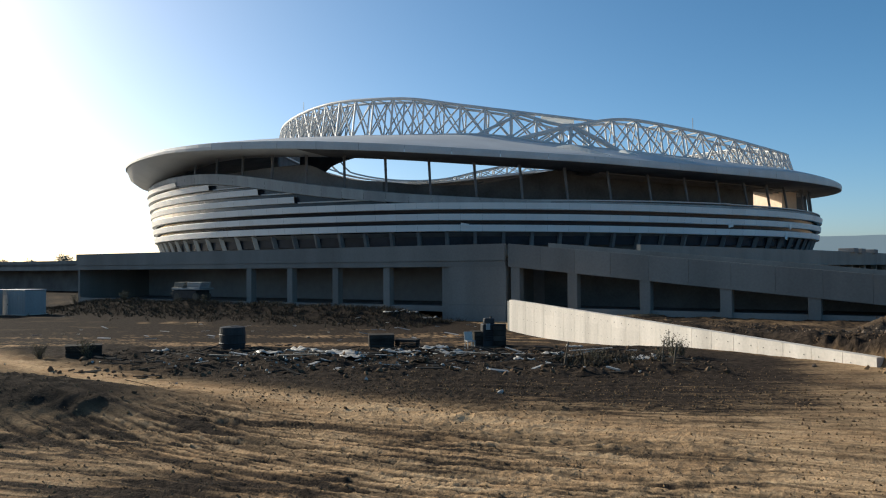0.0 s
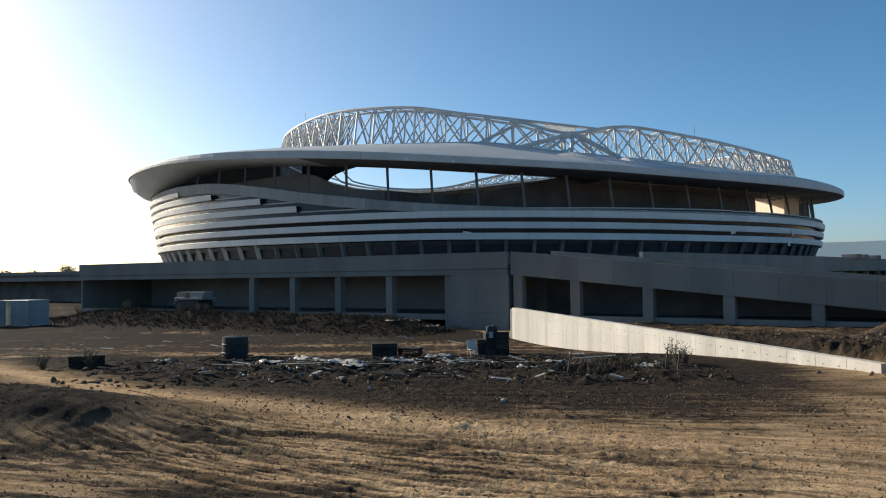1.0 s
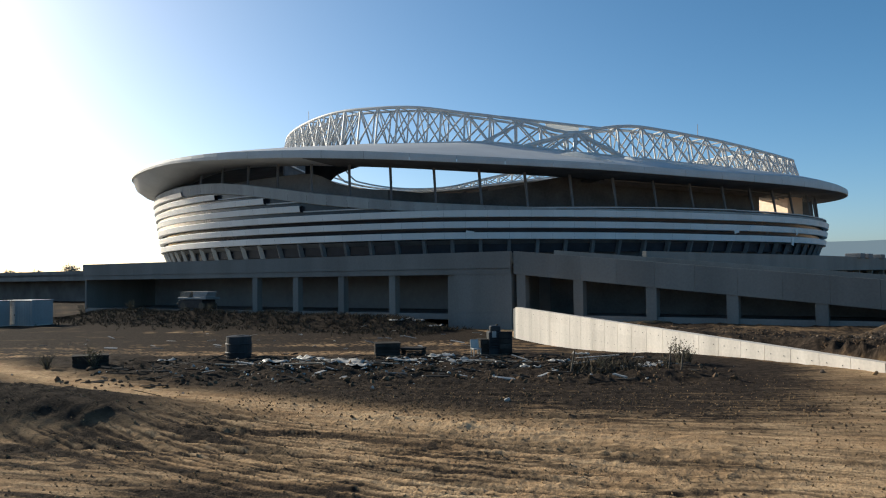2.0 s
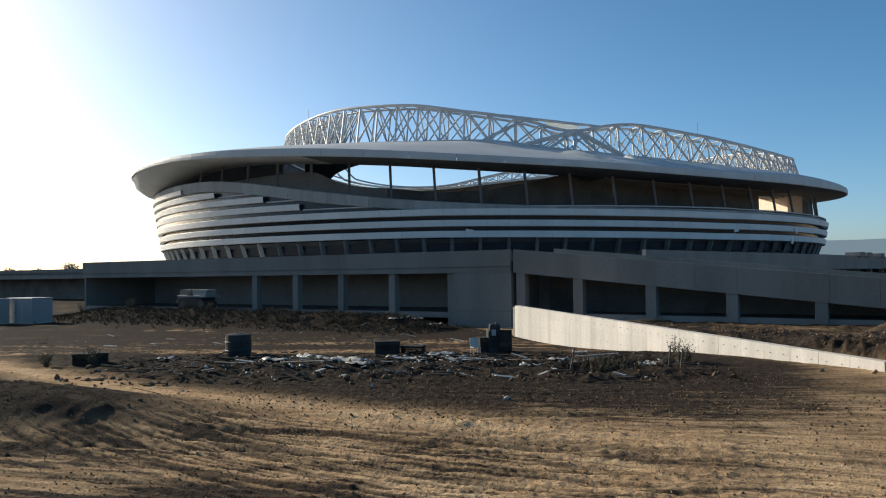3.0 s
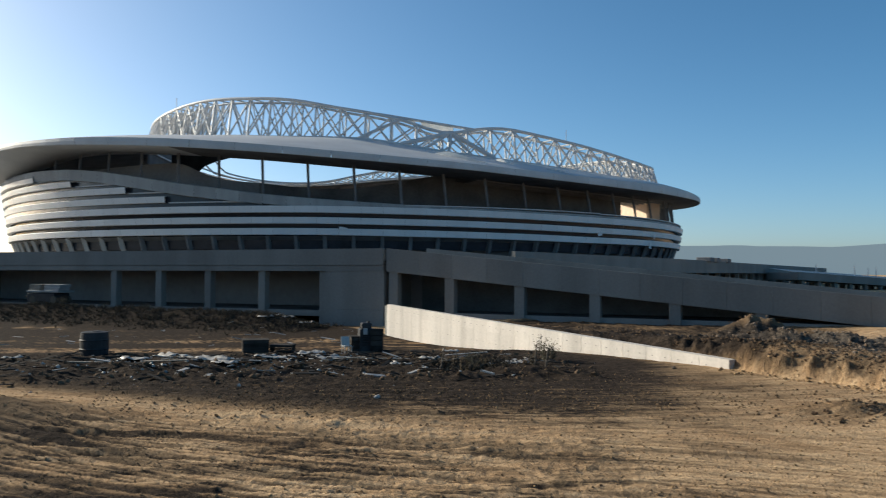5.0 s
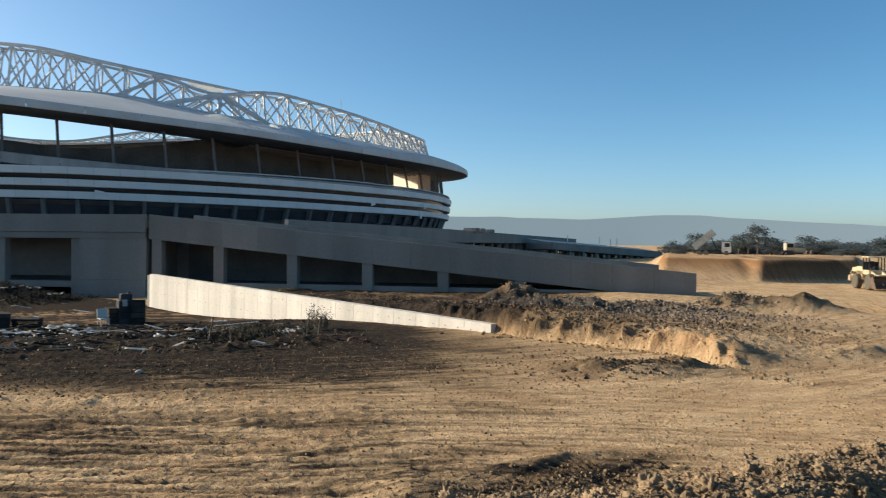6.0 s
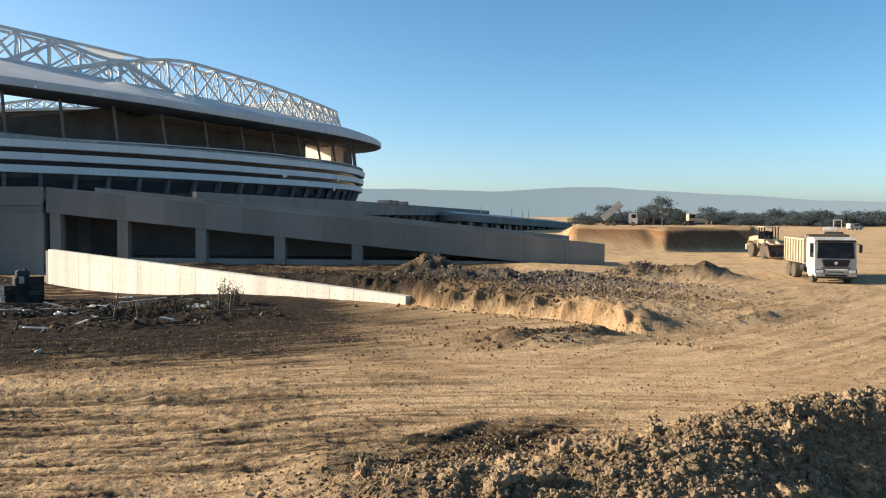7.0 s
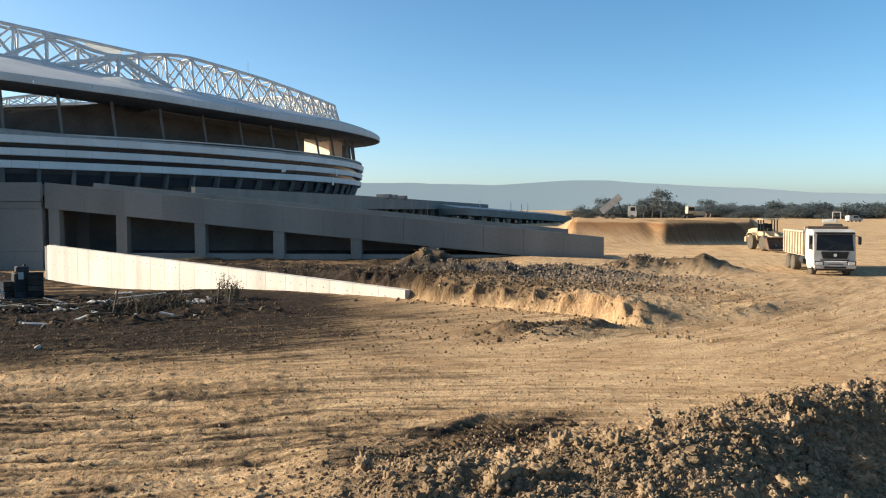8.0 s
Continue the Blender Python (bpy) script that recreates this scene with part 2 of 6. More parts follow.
def relief(x, y):
    """Height of the ground, and how dark and damp its soil is, some dark standing for shade."""
    x, y = np.asarray(x, float), np.asarray(y, float)
    r = np.hypot(x, y)
    wob = fbm(x * 0.11 + 9, y * 0.11, 3, 1) - 0.5
    h = 0.22 * wob * step(4, 30, r)
    # low ground before the podium, west of the wall
    side, share = seg_side(x, y, WALL_A, WALL_B)
    west = side < 0.3
    low = step(28, 56, y + 0.1 * x) * np.where(west, 1.0, np.where(share < 0.02, 1 - step(2, 14, side), 0.0))
    low = low * np.where(y > 200, 0.3, 1)
    h = h - 1.15 * low
    # bank of dark soil before the podium
    ps, pu = seg_side(x, y, along(0), along(-60))
    berm = np.exp(-((ps - 6.0) / 2.0) ** 2) * step(0.03, 0.14, pu) * (1 - step(0.75, 1.0, pu))
    h = h + berm * (1.05 + 0.6 * fbm(x * 0.3, y * 0.3, 3, 4))
    # fill behind the wall
    behind = step(0.15, 0.4, side) * step(0.0, 0.05, share) * (1 - step(1.0, 1.06, share)) * (1 - step(0, 7, side - 9 - 13 * step(0.85, 0.55, share)))
    top = 1.0 - 0.62 * np.clip(share, 0, 1) - 1.3 * (1 - step(0.15, 0.55, share))
    fill = np.clip(top - 0.055 * np.clip(side, 0, 30), -0.35, 1.2)
    h = np.where(behind > 0, h * (1 - behind) + behind * (fill + 0.25 * (fbm(x * 0.5, y * 0.5, 4, 2) - 0.5)), h)
    # plateau east of the dug bank
    foot = cut_line(y)
    bank = step(0.0, 0.26, x - foot) * (1 - step(26.3, 26.8, y) * (side < 0.2))
    fall = 1 - step(7.0, 15.0, (x - foot) - 0.5 * np.clip(y - 24, 0, 12))
    fall = fall * (1 - step(30, 38, y))
    near_end = step(16.2 - 0.4 * step(17.8, 19.0, x), 18.4 + 1.6 * step(17.8, 19.5, x), y + 0.3 * (fbm(x * 0.9, y * 0.9, 3, 4) - 0.5)) * np.clip(1.12 - 0.13 * np.clip(x - 18, 0, 6), 0.3, 1.12)
    h = h + 0.66 * bank * fall * near_end * (1 - 0.45 * step(27, 31, y))
    groove = np.abs(np.sin((y + 0.4 * x) * 3.3 + 5 * fbm(y, x, 2, 5))) * 0.34 + 0.16 * (fbm(x * 1.3, y * 1.3, 3, 4) - 0.5)
    h = h - groove * np.exp(-((x - foot - 0.3) / 0.3) ** 2) * bank * fall * near_end
    # soil and rubble heaps on the plateau
    lump = fbm(x * 1.4, y * 1.4, 4, 6)
    heap = np.zeros_like(h)
    for cx, cy, rx, ry, hh, tu in ((21.6, 36.6, 2.0, 1.5, 1.35, 20), (22.5, 32.5, 4.2, 2.0, 0.5, -40), (25.5, 30.0, 3.4, 1.8, 0.42, -30), (20.0, 33.5, 3.0, 2.2, 0.2, -30),
                                   (32.2, 32.0, 1.9, 1.1, 0.85, -15), (35.6, 30.3, 2.3, 1.1, 0.95, -20), (23.0, 17.6, 1.6, 0.7, 0.25, 10), (28.5, 34.5, 2.0, 1.5, 0.3, 0), (27.0, 24.0, 4.0, 2.4, 0.15, 20)):
        heap = heap + hump(x, y, cx, cy, rx, ry, hh, tu)
    h = h + heap * (0.55 + 0.9 * lump)
    # heap of clods beside the camera
    clod = clod_heap(x, y)
    h = h + clod * (0.7 + 0.6 * fbm(x * 1.6, y * 1.6, 3, 3))
    h = h - hump(x, y, 5.2, 9.6, 0.8, 0.45, 0.08, 10) - hump(x, y, 7.0, 9.3, 1.2, 0.3, 0.07, 15) + hump(x, y, 4.3, 10.0, 0.5, 0.7, 0.16, 20) + hump(x, y, 6.6, 10.7, 1.6, 0.25, 0.1, 8)
    # two lugged tyre prints in the damp patch
    for ax, ay in ((6.5, 10.1), (7.6, 9.6)):
        u, w = (x - ax) * 0.92 + (y - ay) * 0.38, -(x - ax) * 0.38 + (y - ay) * 0.92
        inside = step(1.25, 1.05, np.abs(u)) * step(0.3, 0.22, np.abs(w))
        h = h - inside * (0.03 - 0.035 * (np.sin((u + 0.5 * np.abs(w)) * 42) > 0.1)) + 0.03 * np.exp(-((np.abs(w) - 0.36) / 0.08) ** 2) * step(1.3, 1.0, np.abs(u))
    # spoil lying before the dug bank
    spoil = hump(x, y, 14.2, 17.5, 2.5, 1.0, 1, -22, 1.6)
    furrow = fbm((x * 0.93 - y * 0.37) * 0.6 + 4, (x * 0.37 + y * 0.93) * 3.4, 4, 5)
    h = h + spoil * (0.16 + 0.85 * np.clip(furrow - 0.4, 0, 1))
    # heaps at the west side of the track
    mound = hump(x, y, -11.8, 19.8, 4.4, 2.3, 0.98, 8, 1.15) + hump(x, y, -8.3, 18.7, 1.5, 0.5, 0.22, -18) + hump(x, y, -6.0, 17.8, 1.6, 0.35, 0.12, -25)
    h = h + mound * (0.86 + 0.16 * (1 - np.abs(2 * fbm((x * 0.8 - y * 0.6) * 1.5, (x * 0.6 + y * 0.8) * 0.3, 3, 7) - 1)) - 0.06)
    # churned soil of the debris strip
    lane = 18.6 - 0.5 * x + 0.0135 * x * x       # the haul lane coming in from the west
    lane_w = np.exp(-((y - lane) / 1.5) ** 2) * step(9, 2, x) * (x > -40)
    strip = step(0.8, 2.2, y - lane) * step(24.5, 27.0, y + 0.12 * x + 1.5 * wob) * (1 - step(37, 43, y)) * (1 - step(7.5, 12.5, x)) * step(-26, -15, x)
    h = h + strip * 0.42 * (fbm(x * 0.8, y * 0.8, 4, 8) - 0.42)
    # raised fields east, with earth banks
    bearing = np.degrees(np.arctan2(x, np.maximum(y, 1e-3)))
    edge = np.where(x < 66, 67 - 0.59 * (x - 56), 61.1 - 0.13 * (x - 66)) + 0.6 * wob + 0.3 * (fbm(x * 0.35, y * 0.35, 3, 7) - 0.5)
    climb = np.exp(-((bearing - 45.9 - 0.02 * (r - 90)) / 0.6) ** 2) * (1 - step(110, 135, r))
    run = 2.6 + 3.5 * step(47.2, 45.6, bearing) + 1.5 * (fbm(x * 0.15, y * 0.15, 2, 5) - 0.4) 
    far_e = step(0, 1, (y - edge) / run) * np.where(r < 260, step(39.6, 41.0, bearing), step(40, 46, x)) * (1 - step(52.6, 53.4, bearing) * (r < 300)) * (1 - step(185, 225, r)) * (1 - 0.3 * step(105, 150, r))
    h = h + 2.25 * far_e + 0.7 * far_e * (fbm(x * 0.09, y * 0.09, 3, 8) - 0.5) * (r < 130)
    # the haul road dips towards the east
    h = h - 0.5 * step(34, 48, x) * (1 - step(58, 66, y)) * (1 - step(110, 160, r)) - hump(x, y, 47.5, 31.0, 9, 7, 0.18, 0, 1.5)
    # wheel tracks
    soft = step(7.5, 9.5, r) * (1 - step(55, 75, r)) * (1 - 0.8 * strip) * np.exp(-((heap + np.abs(clod) + mound) / 0.15) ** 2) * (1 - step(0.0, 0.3, h - 0.45))
    trod = np.zeros_like(h)
    for off, dep in ((-8.3, 0.025), (-7.1, 0.025), (-5.6, 0.025), (-4.4, 0.03), (-2.9, 0.03), (-1.5, 0.04), (-0.4, 0.025), (0.7, 0.03), (1.6, 0.05)):
        e = np.abs(y - lane - off - 0.5 * (fbm(x * 0.3, y * 0.3, 2, 3) - 0.5))
        trod = np.maximum(trod, 0.8 * np.exp(-(e / 0.2) ** 2) * step(9, 2, x) * (x > -30) * (r > 9) * step(0.4, 0.55, fbm(x * 0.2 + off, y * 0.2, 2, 4)))
        h = h + dep * step(9, 2, x) * (x > -30) * (r > 9) * (-np.exp(-(e / 0.16) ** 2) + 0.7 * np.exp(-((e - 0.3) / 0.1) ** 2)) * step(0.36, 0.5, fbm(x * 0.2 + off, y * 0.2, 2, 4))
    for cx, cy, rad, dep, gap2 in RUTS:
        d = np.hypot(x - cx, y - cy) - rad + 0.35 * (fbm(x * 0.2, y * 0.2, 2, 9) - 0.5) * 4
        arc = np.arctan2(y - cy, x - cx) * rad
        for off in (-gap2, gap2):
            e = np.abs(d - off)
            rut = np.exp(-(e / 0.22) ** 2)
            lug = (0.5 + 0.5 * np.sin(arc * 19 + np.sign(d - off) * 4 * e)) * step(0.45, 0.6, fbm(x * 0.3 + cx, y * 0.3, 2, 6))
            h = h + soft * (0.5 - 0.4 * step(3, 10, x)) * dep * step(0.3, 0.55, fbm(x * 0.12 + cy, y * 0.12 + cx, 2, 5)) * (-rut * (1.0 - 0.45 * lug) + 0.7 * np.exp(-((e - 0.42) / 0.14) ** 2))
            trod = np.maximum(trod, rut * soft)
    # fine roughness
    loose = np.clip(behind + bank * fall * near_end * 0.9, 0, 1)
    rough = 0.75 - 0.5 * step(2, 10, x) * (1 - np.clip(clod * 4, 0, 1)) + 1.1 * strip + 2.0 * np.clip(np.abs(clod) * 0.7 + mound * 0.2 + heap, 0, 1) - 0.6 * np.clip(mound * 2, 0, 1) + 1.6 * loose + 0.5 * berm
    ridge = 1 - np.abs(2 * fbm(x * 0.8, y * 0.8, 4, 0) - 1)
    h = h + loose * ((0.42 - 0.3 * step(16.5, 19.5, x)) * (ridge - 0.72)) * step(0.1, 0.8, np.clip(x - foot, 0, 2) + side * behind)
    h = h + 0.085 * np.maximum(rough - 0.5 * (strip < 0.1) * (loose < 0.1), 0.12) * (fbm(x * 1.9, y * 1.9, 5, 10) - 0.5) * (1 - step(90, 200, r))
    h = h + 0.10 * loose * step(15.8, 18, x) * (1 - np.abs(2 * fbm(x * 2.6, y * 2.6, 4, 12) - 1) - 0.75)
    h = h + 0.07 * rough * (fbm(x * 6.5, y * 6.5, 3, 11) - 0.5) * (1 - step(30, 60, r))
    rho = np.hypot(x - TURN[0], y - TURN[1])
    arc = np.arctan2(x - TURN[0], TURN[1] - y) * 58
    arc = arc + 3 * (fbm(x * 0.25, y * 0.25, 2, 4) - 0.5)
    rho2, arc2 = np.hypot(x - NEAR[0], y - NEAR[1]), np.arctan2(x - NEAR[0], y - NEAR[1]) * 18
    across = step(2, 8, x) * (1 - step(15, 24, r))       # the lane beside the clods swings the other way
    comb = fbm(rho * 2.6 + 1.2 * wob, arc * 0.45, 5, 5) * (1 - across) + across * fbm(rho2 * 2.6 + 1.2 * wob, arc2 * 0.45, 5, 5)
    fine_comb = (1 - np.abs(2 * fbm(rho * 5.5 + 40, arc * 0.7, 3, 8) - 1)) * (1 - across) + across * (1 - np.abs(2 * fbm(rho2 * 5.5 + 40, arc2 * 0.7, 3, 8) - 1))
    off_lane = y - lane + 0.8 * (fbm(x * 0.16, y * 0.16, 2, 7) - 0.5)
    drawn = fbm(off_lane * 10.0 + 11, x * 0.4, 3, 2)
    drawn_fine = 1 - np.abs(2 * fbm(off_lane * 15.0 + 7, x * 0.9, 2, 9) - 1)
    hatch = fbm(rho * 11.0 + 3 * wob, arc * 0.5, 3, 1) * (1 - across) + across * fbm(rho2 * 11.0 + 3 * wob, arc2 * 0.5, 3, 1)
    pulled = step(6, 1, x) * step(-9.0, -6.5, off_lane) * (1 - step(1.5, 3.0, off_lane)) * (r > 8.5) * np.exp(-(mound / 0.2) ** 2)
    scuff = step(0.3, 0.5, fbm(x * 0.14 + 3, y * 0.14, 3, 6))
    h = h + ((0.055 - 0.033 * step(-1, 9, x)) * (comb - 0.5) + (0.06 - 0.035 * step(2, 14, x)) * (fine_comb - 0.7) * scuff) * soft * (1 - step(40, 70, r))
    h = h + pulled * (0.06 * (drawn - 0.5) + 0.03 * (drawn_fine - 0.7))
    crust = (1 - 0.5 * step(4, 12, x)) * step(0.5, 0.62, fbm(x * 0.9 + 5, y * 0.9, 4, 9)) * scuff * soft
    h = h + 0.075 * crust * (1 - 0.55 * step(4, 12, x)) * (fbm(x * 5, y * 5, 3, 3) - 0.42)
    blot = fbm(x * 0.35, y * 0.35, 4, 2)
    yard = step(19.5, 24.0, y + 0.1 * x + 5 * wob + 3 * (blot - 0.5)) * (side < 0.3) * (1 - step(10.5, 17.5, x + 5 * wob)) * ((y < 130) | (x < -20))
    pale = yard * step(38, 42, y) * (1 - step(50, 58, y)) * step(0.42, 0.56, fbm(x * 0.08, y * 0.25, 3, 6))
    # west ground darker for its soil and for small shadows of backlit relief
    west_dark = step(3, -13, x - 0.25 * (y - 18) + 6 * wob) * (y < 25)
    lines = step(0.5, 0.68, comb)
    dark = np.clip(yard * (0.72 + 0.3 * step(25, 29, y) + 0.7 * (blot - 0.5)) - 0.6 * pale + 0.6 * strip - 0.15 * yard * step(36, 39, y) * (1 - step(52, 60, y)) * step(14, 6, x) + 0.9 * berm + 0.6 * step(13, 9, ps) * (ps > -1) * step(0.0, 0.04, pu) + 0.3 * bank * fall * step(20.5, 23, y) * (0.6 + 0.8 * blot) + 0.24 * west_dark * (0.5 + blot)
                   + 0.55 * np.clip(np.abs(clod) * 3, 0, 1) + 0.55 * np.clip(mound * 2, 0, 1) + pulled * (0.42 * step(0.54, 0.4, drawn) - 0.3 * step(0.52, 0.62, drawn)) + 0.2 * pulled * step(0.6, 0.35, drawn_fine) + soft * (0.42 - 0.28 * step(4, 12, x)) * (1 - pulled) * (step(0.52, 0.38, hatch) - 0.6 * step(0.52, 0.64, hatch)) + 0.18 * step(12, 6, x) * (r < 30) + ((0.4 - 0.3 * step(17, 20, x)) * loose + 0.75 * behind) * (0.8 + 0.8 * (blot - 0.4)) + 0.4 * np.clip(heap, 0, 1) + (0.22 - 0.1 * step(3, 10, x)) * trod
                   # ruts and streaks are coloured darker in their troughs
                   + (0.55 - 0.47 * step(0, 10, x)) * lines * soft * blot * 1.6 + (0.4 - 0.3 * step(0, 12, x)) * step(0.62, 0.4, fine_comb) * soft * scuff + (0.3 - 0.14 * step(2, 12, x)) * crust
                   + 0.46 * hump(x, y, 6.4, 10.0, 2.6, 0.8, 1, 5, 2) * (0.55 + 0.9 * blot) + 0.62 * spoil * (0.5 + blot) + 0.5 * hump(x, y, 32.2, 32.0, 2.0, 1.2, 1, -15) + 0.5 * hump(x, y, 35.6, 30.3, 2.4, 1.2, 1, -20)
                   # far bank's east face darkened as the side turned from the sun
                   + 0.1 * step(6, -6, x) * (y < 40) * (0.5 + blot) - 0.9 * hump(x, y, -22.5, 69.5, 4.5, 1.3, 1, -8, 1.5) * (0.5 + blot) - 0.7 * hump(x, y, -41, 92, 5, 0.8, 1, 0, 1.5) + 0.44 * step(16.5, 20.5, y + 1.5 * wob + 2.2 * (blot - 0.5)) * (1 - step(21, 26, y)) * (1 - step(9, 15, x)) * step(-5, 2, x) * (0.5 + blot) + 0.7 * yard * step(0.5, 0.62, fbm(x * 0.05, y * 0.55, 3, 5)) * (y > 36) * (y < 75) - 0.6 * hump(x, y, 21.6, 36.6, 2.2, 1.7, 1) + 0.62 * step(0.02, 0.15, far_e) * step(46.8, 47.3, bearing) * (r < 100) + 0.5 * climb * step(0.02, 0.2, far_e) * step(0.55, 0.8, np.abs(np.sin((bearing - 45.9) * 2.2 + (y - edge) * 0.55))) * (r < 105) * (r > 84)
                   + 0.55 * hump(x, y, -4.3, 12.6, 1.9, 0.9, 1, 5) * (0.6 + blot), 0, 1.0)
    face = np.exp(-((x - foot - 0.28) / 0.4) ** 2) * bank * fall * near_end * (1 - step(20.5, 23.0, y))
    dark = dark * (1 - 0.85 * face) * (1 - 0.9 * lane_w)
    grey = np.clip(0.8 * hump(x, y, 24.0, 30.0, 5.5, 2.6, 1, -35) + 0.5 * np.clip(np.abs(clod), 0, 1), 0, 1)
    red = np.clip(far_e * (1 - 0.75 * step(0.93, 1.0, far_e)) * (r < 105) + 0.5 * yard * step(34, 42, y) * blot * (1 - step(56, 66, y)) + 0.15 * behind + 0.3 * face, 0, 1)
    return h, dark, grey, red, across


def height(x, y):
    return float(relief(np.array([x]), np.array([y]))[0][0])


def earth_material():
    m = bpy.data.materials.new("trampled_earth")
    m.use_nodes = True
    n, l = m.node_tree.nodes, m.node_tree.links
    b = n["Principled BSDF"]
    b.inputs["Roughness"].default_value, b.inputs["Specular IOR Level"].default_value = 1.0, 0.02
    geo = n.new("ShaderNodeNewGeometry")
    soil = n.new("ShaderNodeAttribute")
    soil.attribute_name = "soil"
    sep = n.new("ShaderNodeSeparateColor")
    l.new(soil.outputs["Color"], sep.inputs["Color"])

    def noise_node(scale, detail=5, stretch=None):
        t = n.new("ShaderNodeTexNoise")
        t.inputs["Scale"].default_value, t.inputs["Detail"].default_value, t.inputs["Roughness"].default_value = scale, detail, 0.62
        if stretch:
            mp = n.new("ShaderNodeMapping")
            mp.inputs["Scale"].default_value = stretch
            l.new(geo.outputs["Position"], mp.inputs["Vector"])
            l.new(mp.outputs["Vector"], t.inputs["Vector"])
        else:
            l.new(geo.outputs["Position"], t.inputs["Vector"])
        return t.outputs["Fac"]

    def mixed(fac, a, c):
        x = n.new("ShaderNodeMix")
        x.data_type = "RGBA"
        for sock, v in (("A", a), ("B", c)):
            if isinstance(v, tuple):
                x.inputs[sock].default_value = (*v, 1)
            else:
                l.new(v, x.inputs[sock])
        l.new(fac, x.inputs["Factor"])
        return x.outputs["Result"]

    def ranged(v, a, c, to0=0.0, to1=1.0):
        r = n.new("ShaderNodeMapRange")
        for k, u in (("From Min", a), ("From Max", c), ("To Min", to0), ("To Max", to1)):
            r.inputs[k].default_value = u
        l.new(v, r.inputs["Value"])
        return r.outputs["Result"]

    def swung(centre):
        """Streaks that run round a point of the plan."""
        off = n.new("ShaderNodeVectorMath")
        off.operation = "SUBTRACT"
        off.inputs[1].default_value = (*centre, 0)
        l.new(geo.outputs["Position"], off.inputs[0])
        xyz = n.new("ShaderNodeSeparateXYZ")
        l.new(off.outputs["Vector"], xyz.inputs["Vector"])
        flat = n.new("ShaderNodeCombineXYZ")
        l.new(xyz.outputs["X"], flat.inputs["X"])
        l.new(xyz.outputs["Y"], flat.inputs["Y"])
        far = n.new("ShaderNodeVectorMath")
        far.operation = "LENGTH"
        l.new(flat.outputs["Vector"], far.inputs[0])
        ang = n.new("ShaderNodeMath")
        ang.operation = "ARCTAN2"
        l.new(xyz.outputs["X"], ang.inputs[0])
        l.new(xyz.outputs["Y"], ang.inputs[1])
        turned = n.new("ShaderNodeMath")
        turned.operation = "MULTIPLY"
        turned.inputs[1].default_value = 7.0
        l.new(ang.outputs[0], turned.inputs[0])
        swing = n.new("ShaderNodeCombineXYZ")
        l.new(far.outputs["Value"], swing.inputs["X"])
        l.new(turned.outputs[0], swing.inputs["Y"])
        t = n.new("ShaderNodeTexNoise")
        t.inputs["Scale"].default_value, t.inputs["Detail"].default_value, t.inputs["Roughness"].default_value = 3.0, 8, 0.7
        l.new(swing.outputs["Vector"], t.inputs["Vector"])
        return t.outputs["Fac"]

    which = n.new("ShaderNodeMix")
    l.new(soil.outputs["Alpha"], which.inputs[0])
    l.new(swung(TURN), which.inputs[2])
    l.new(swung(NEAR), which.inputs[3])
    patches, grain, streaks = noise_node(0.35, 6), noise_node(4.5, 6), which.outputs[0]
    col = mixed(ranged(patches, 0.35, 0.68), (0.44, 0.283, 0.153), (0.62, 0.43, 0.245))
    col = mixed(ranged(streaks, 0.5, 0.66, 0, 0.8), col, (0.61, 0.445, 0.27))
    col = mixed(ranged(streaks, 0.48, 0.33, 0, 0.9), col, (0.21, 0.132, 0.072))
    col = mixed(ranged(grain, 0.5, 0.7, 0, 0.5), col, (0.21, 0.130, 0.070))
    col = mixed(ranged(noise_node(16.0, 5), 0.54, 0.68, 0, 0.6), col, (0.19, 0.116, 0.060))
    col = mixed(sep.outputs["Blue"], col, (0.22, 0.105, 0.046))
    dark = mixed(ranged(grain, 0.35, 0.7), (0.019, 0.0155, 0.0128), (0.064, 0.048, 0.036))
    col = mixed(sep.outputs["Red"], col, dark)
    stone = mixed(ranged(noise_node(3.0, 4), 0.4, 0.65), (0.12, 0.10, 0.08), (0.28, 0.24, 0.19))
    gm = n.new("ShaderNodeMath")
    gm.operation = "MULTIPLY"
    gm.inputs[1].default_value = 0.65
    l.new(sep.outputs["Green"], gm.inputs[0])
    col = mixed(gm.outputs[0], col, stone)
    l.new(col, b.inputs["Base Color"])
    bp = n.new("ShaderNodeBump")
    bp.inputs["Strength"].default_value, bp.inputs["Distance"].default_value = 1.0, 0.06
    l.new(noise_node(16.0, 9), bp.inputs["Height"])
    bp2 = n.new("ShaderNodeBump")
    bp2.inputs["Strength"].default_value, bp2.inputs["Distance"].default_value = 0.9, 0.045
    l.new(streaks, bp2.inputs["Height"])
    l.new(bp2.outputs["Normal"], bp.inputs["Normal"])
    nz = n.new("ShaderNodeSeparateXYZ")
    l.new(geo.outputs["Normal"], nz.inputs["Vector"])
    flute = n.new("ShaderNodeBump")
    flute.inputs["Distance"].default_value = 0.32
    l.new(ranged(nz.outputs["Z"], 0.88, 0.6, 0.0, 1.0), flute.inputs["Strength"])
    l.new(noise_node(1.0, 6, (2.6, 2.6, 0.7)), flute.inputs["Height"])
    l.new(bp.outputs["Normal"], flute.inputs["Normal"])
    l.new(flute.outputs["Normal"], b.inputs["Normal"])
    return m


EARTH = earth_material()


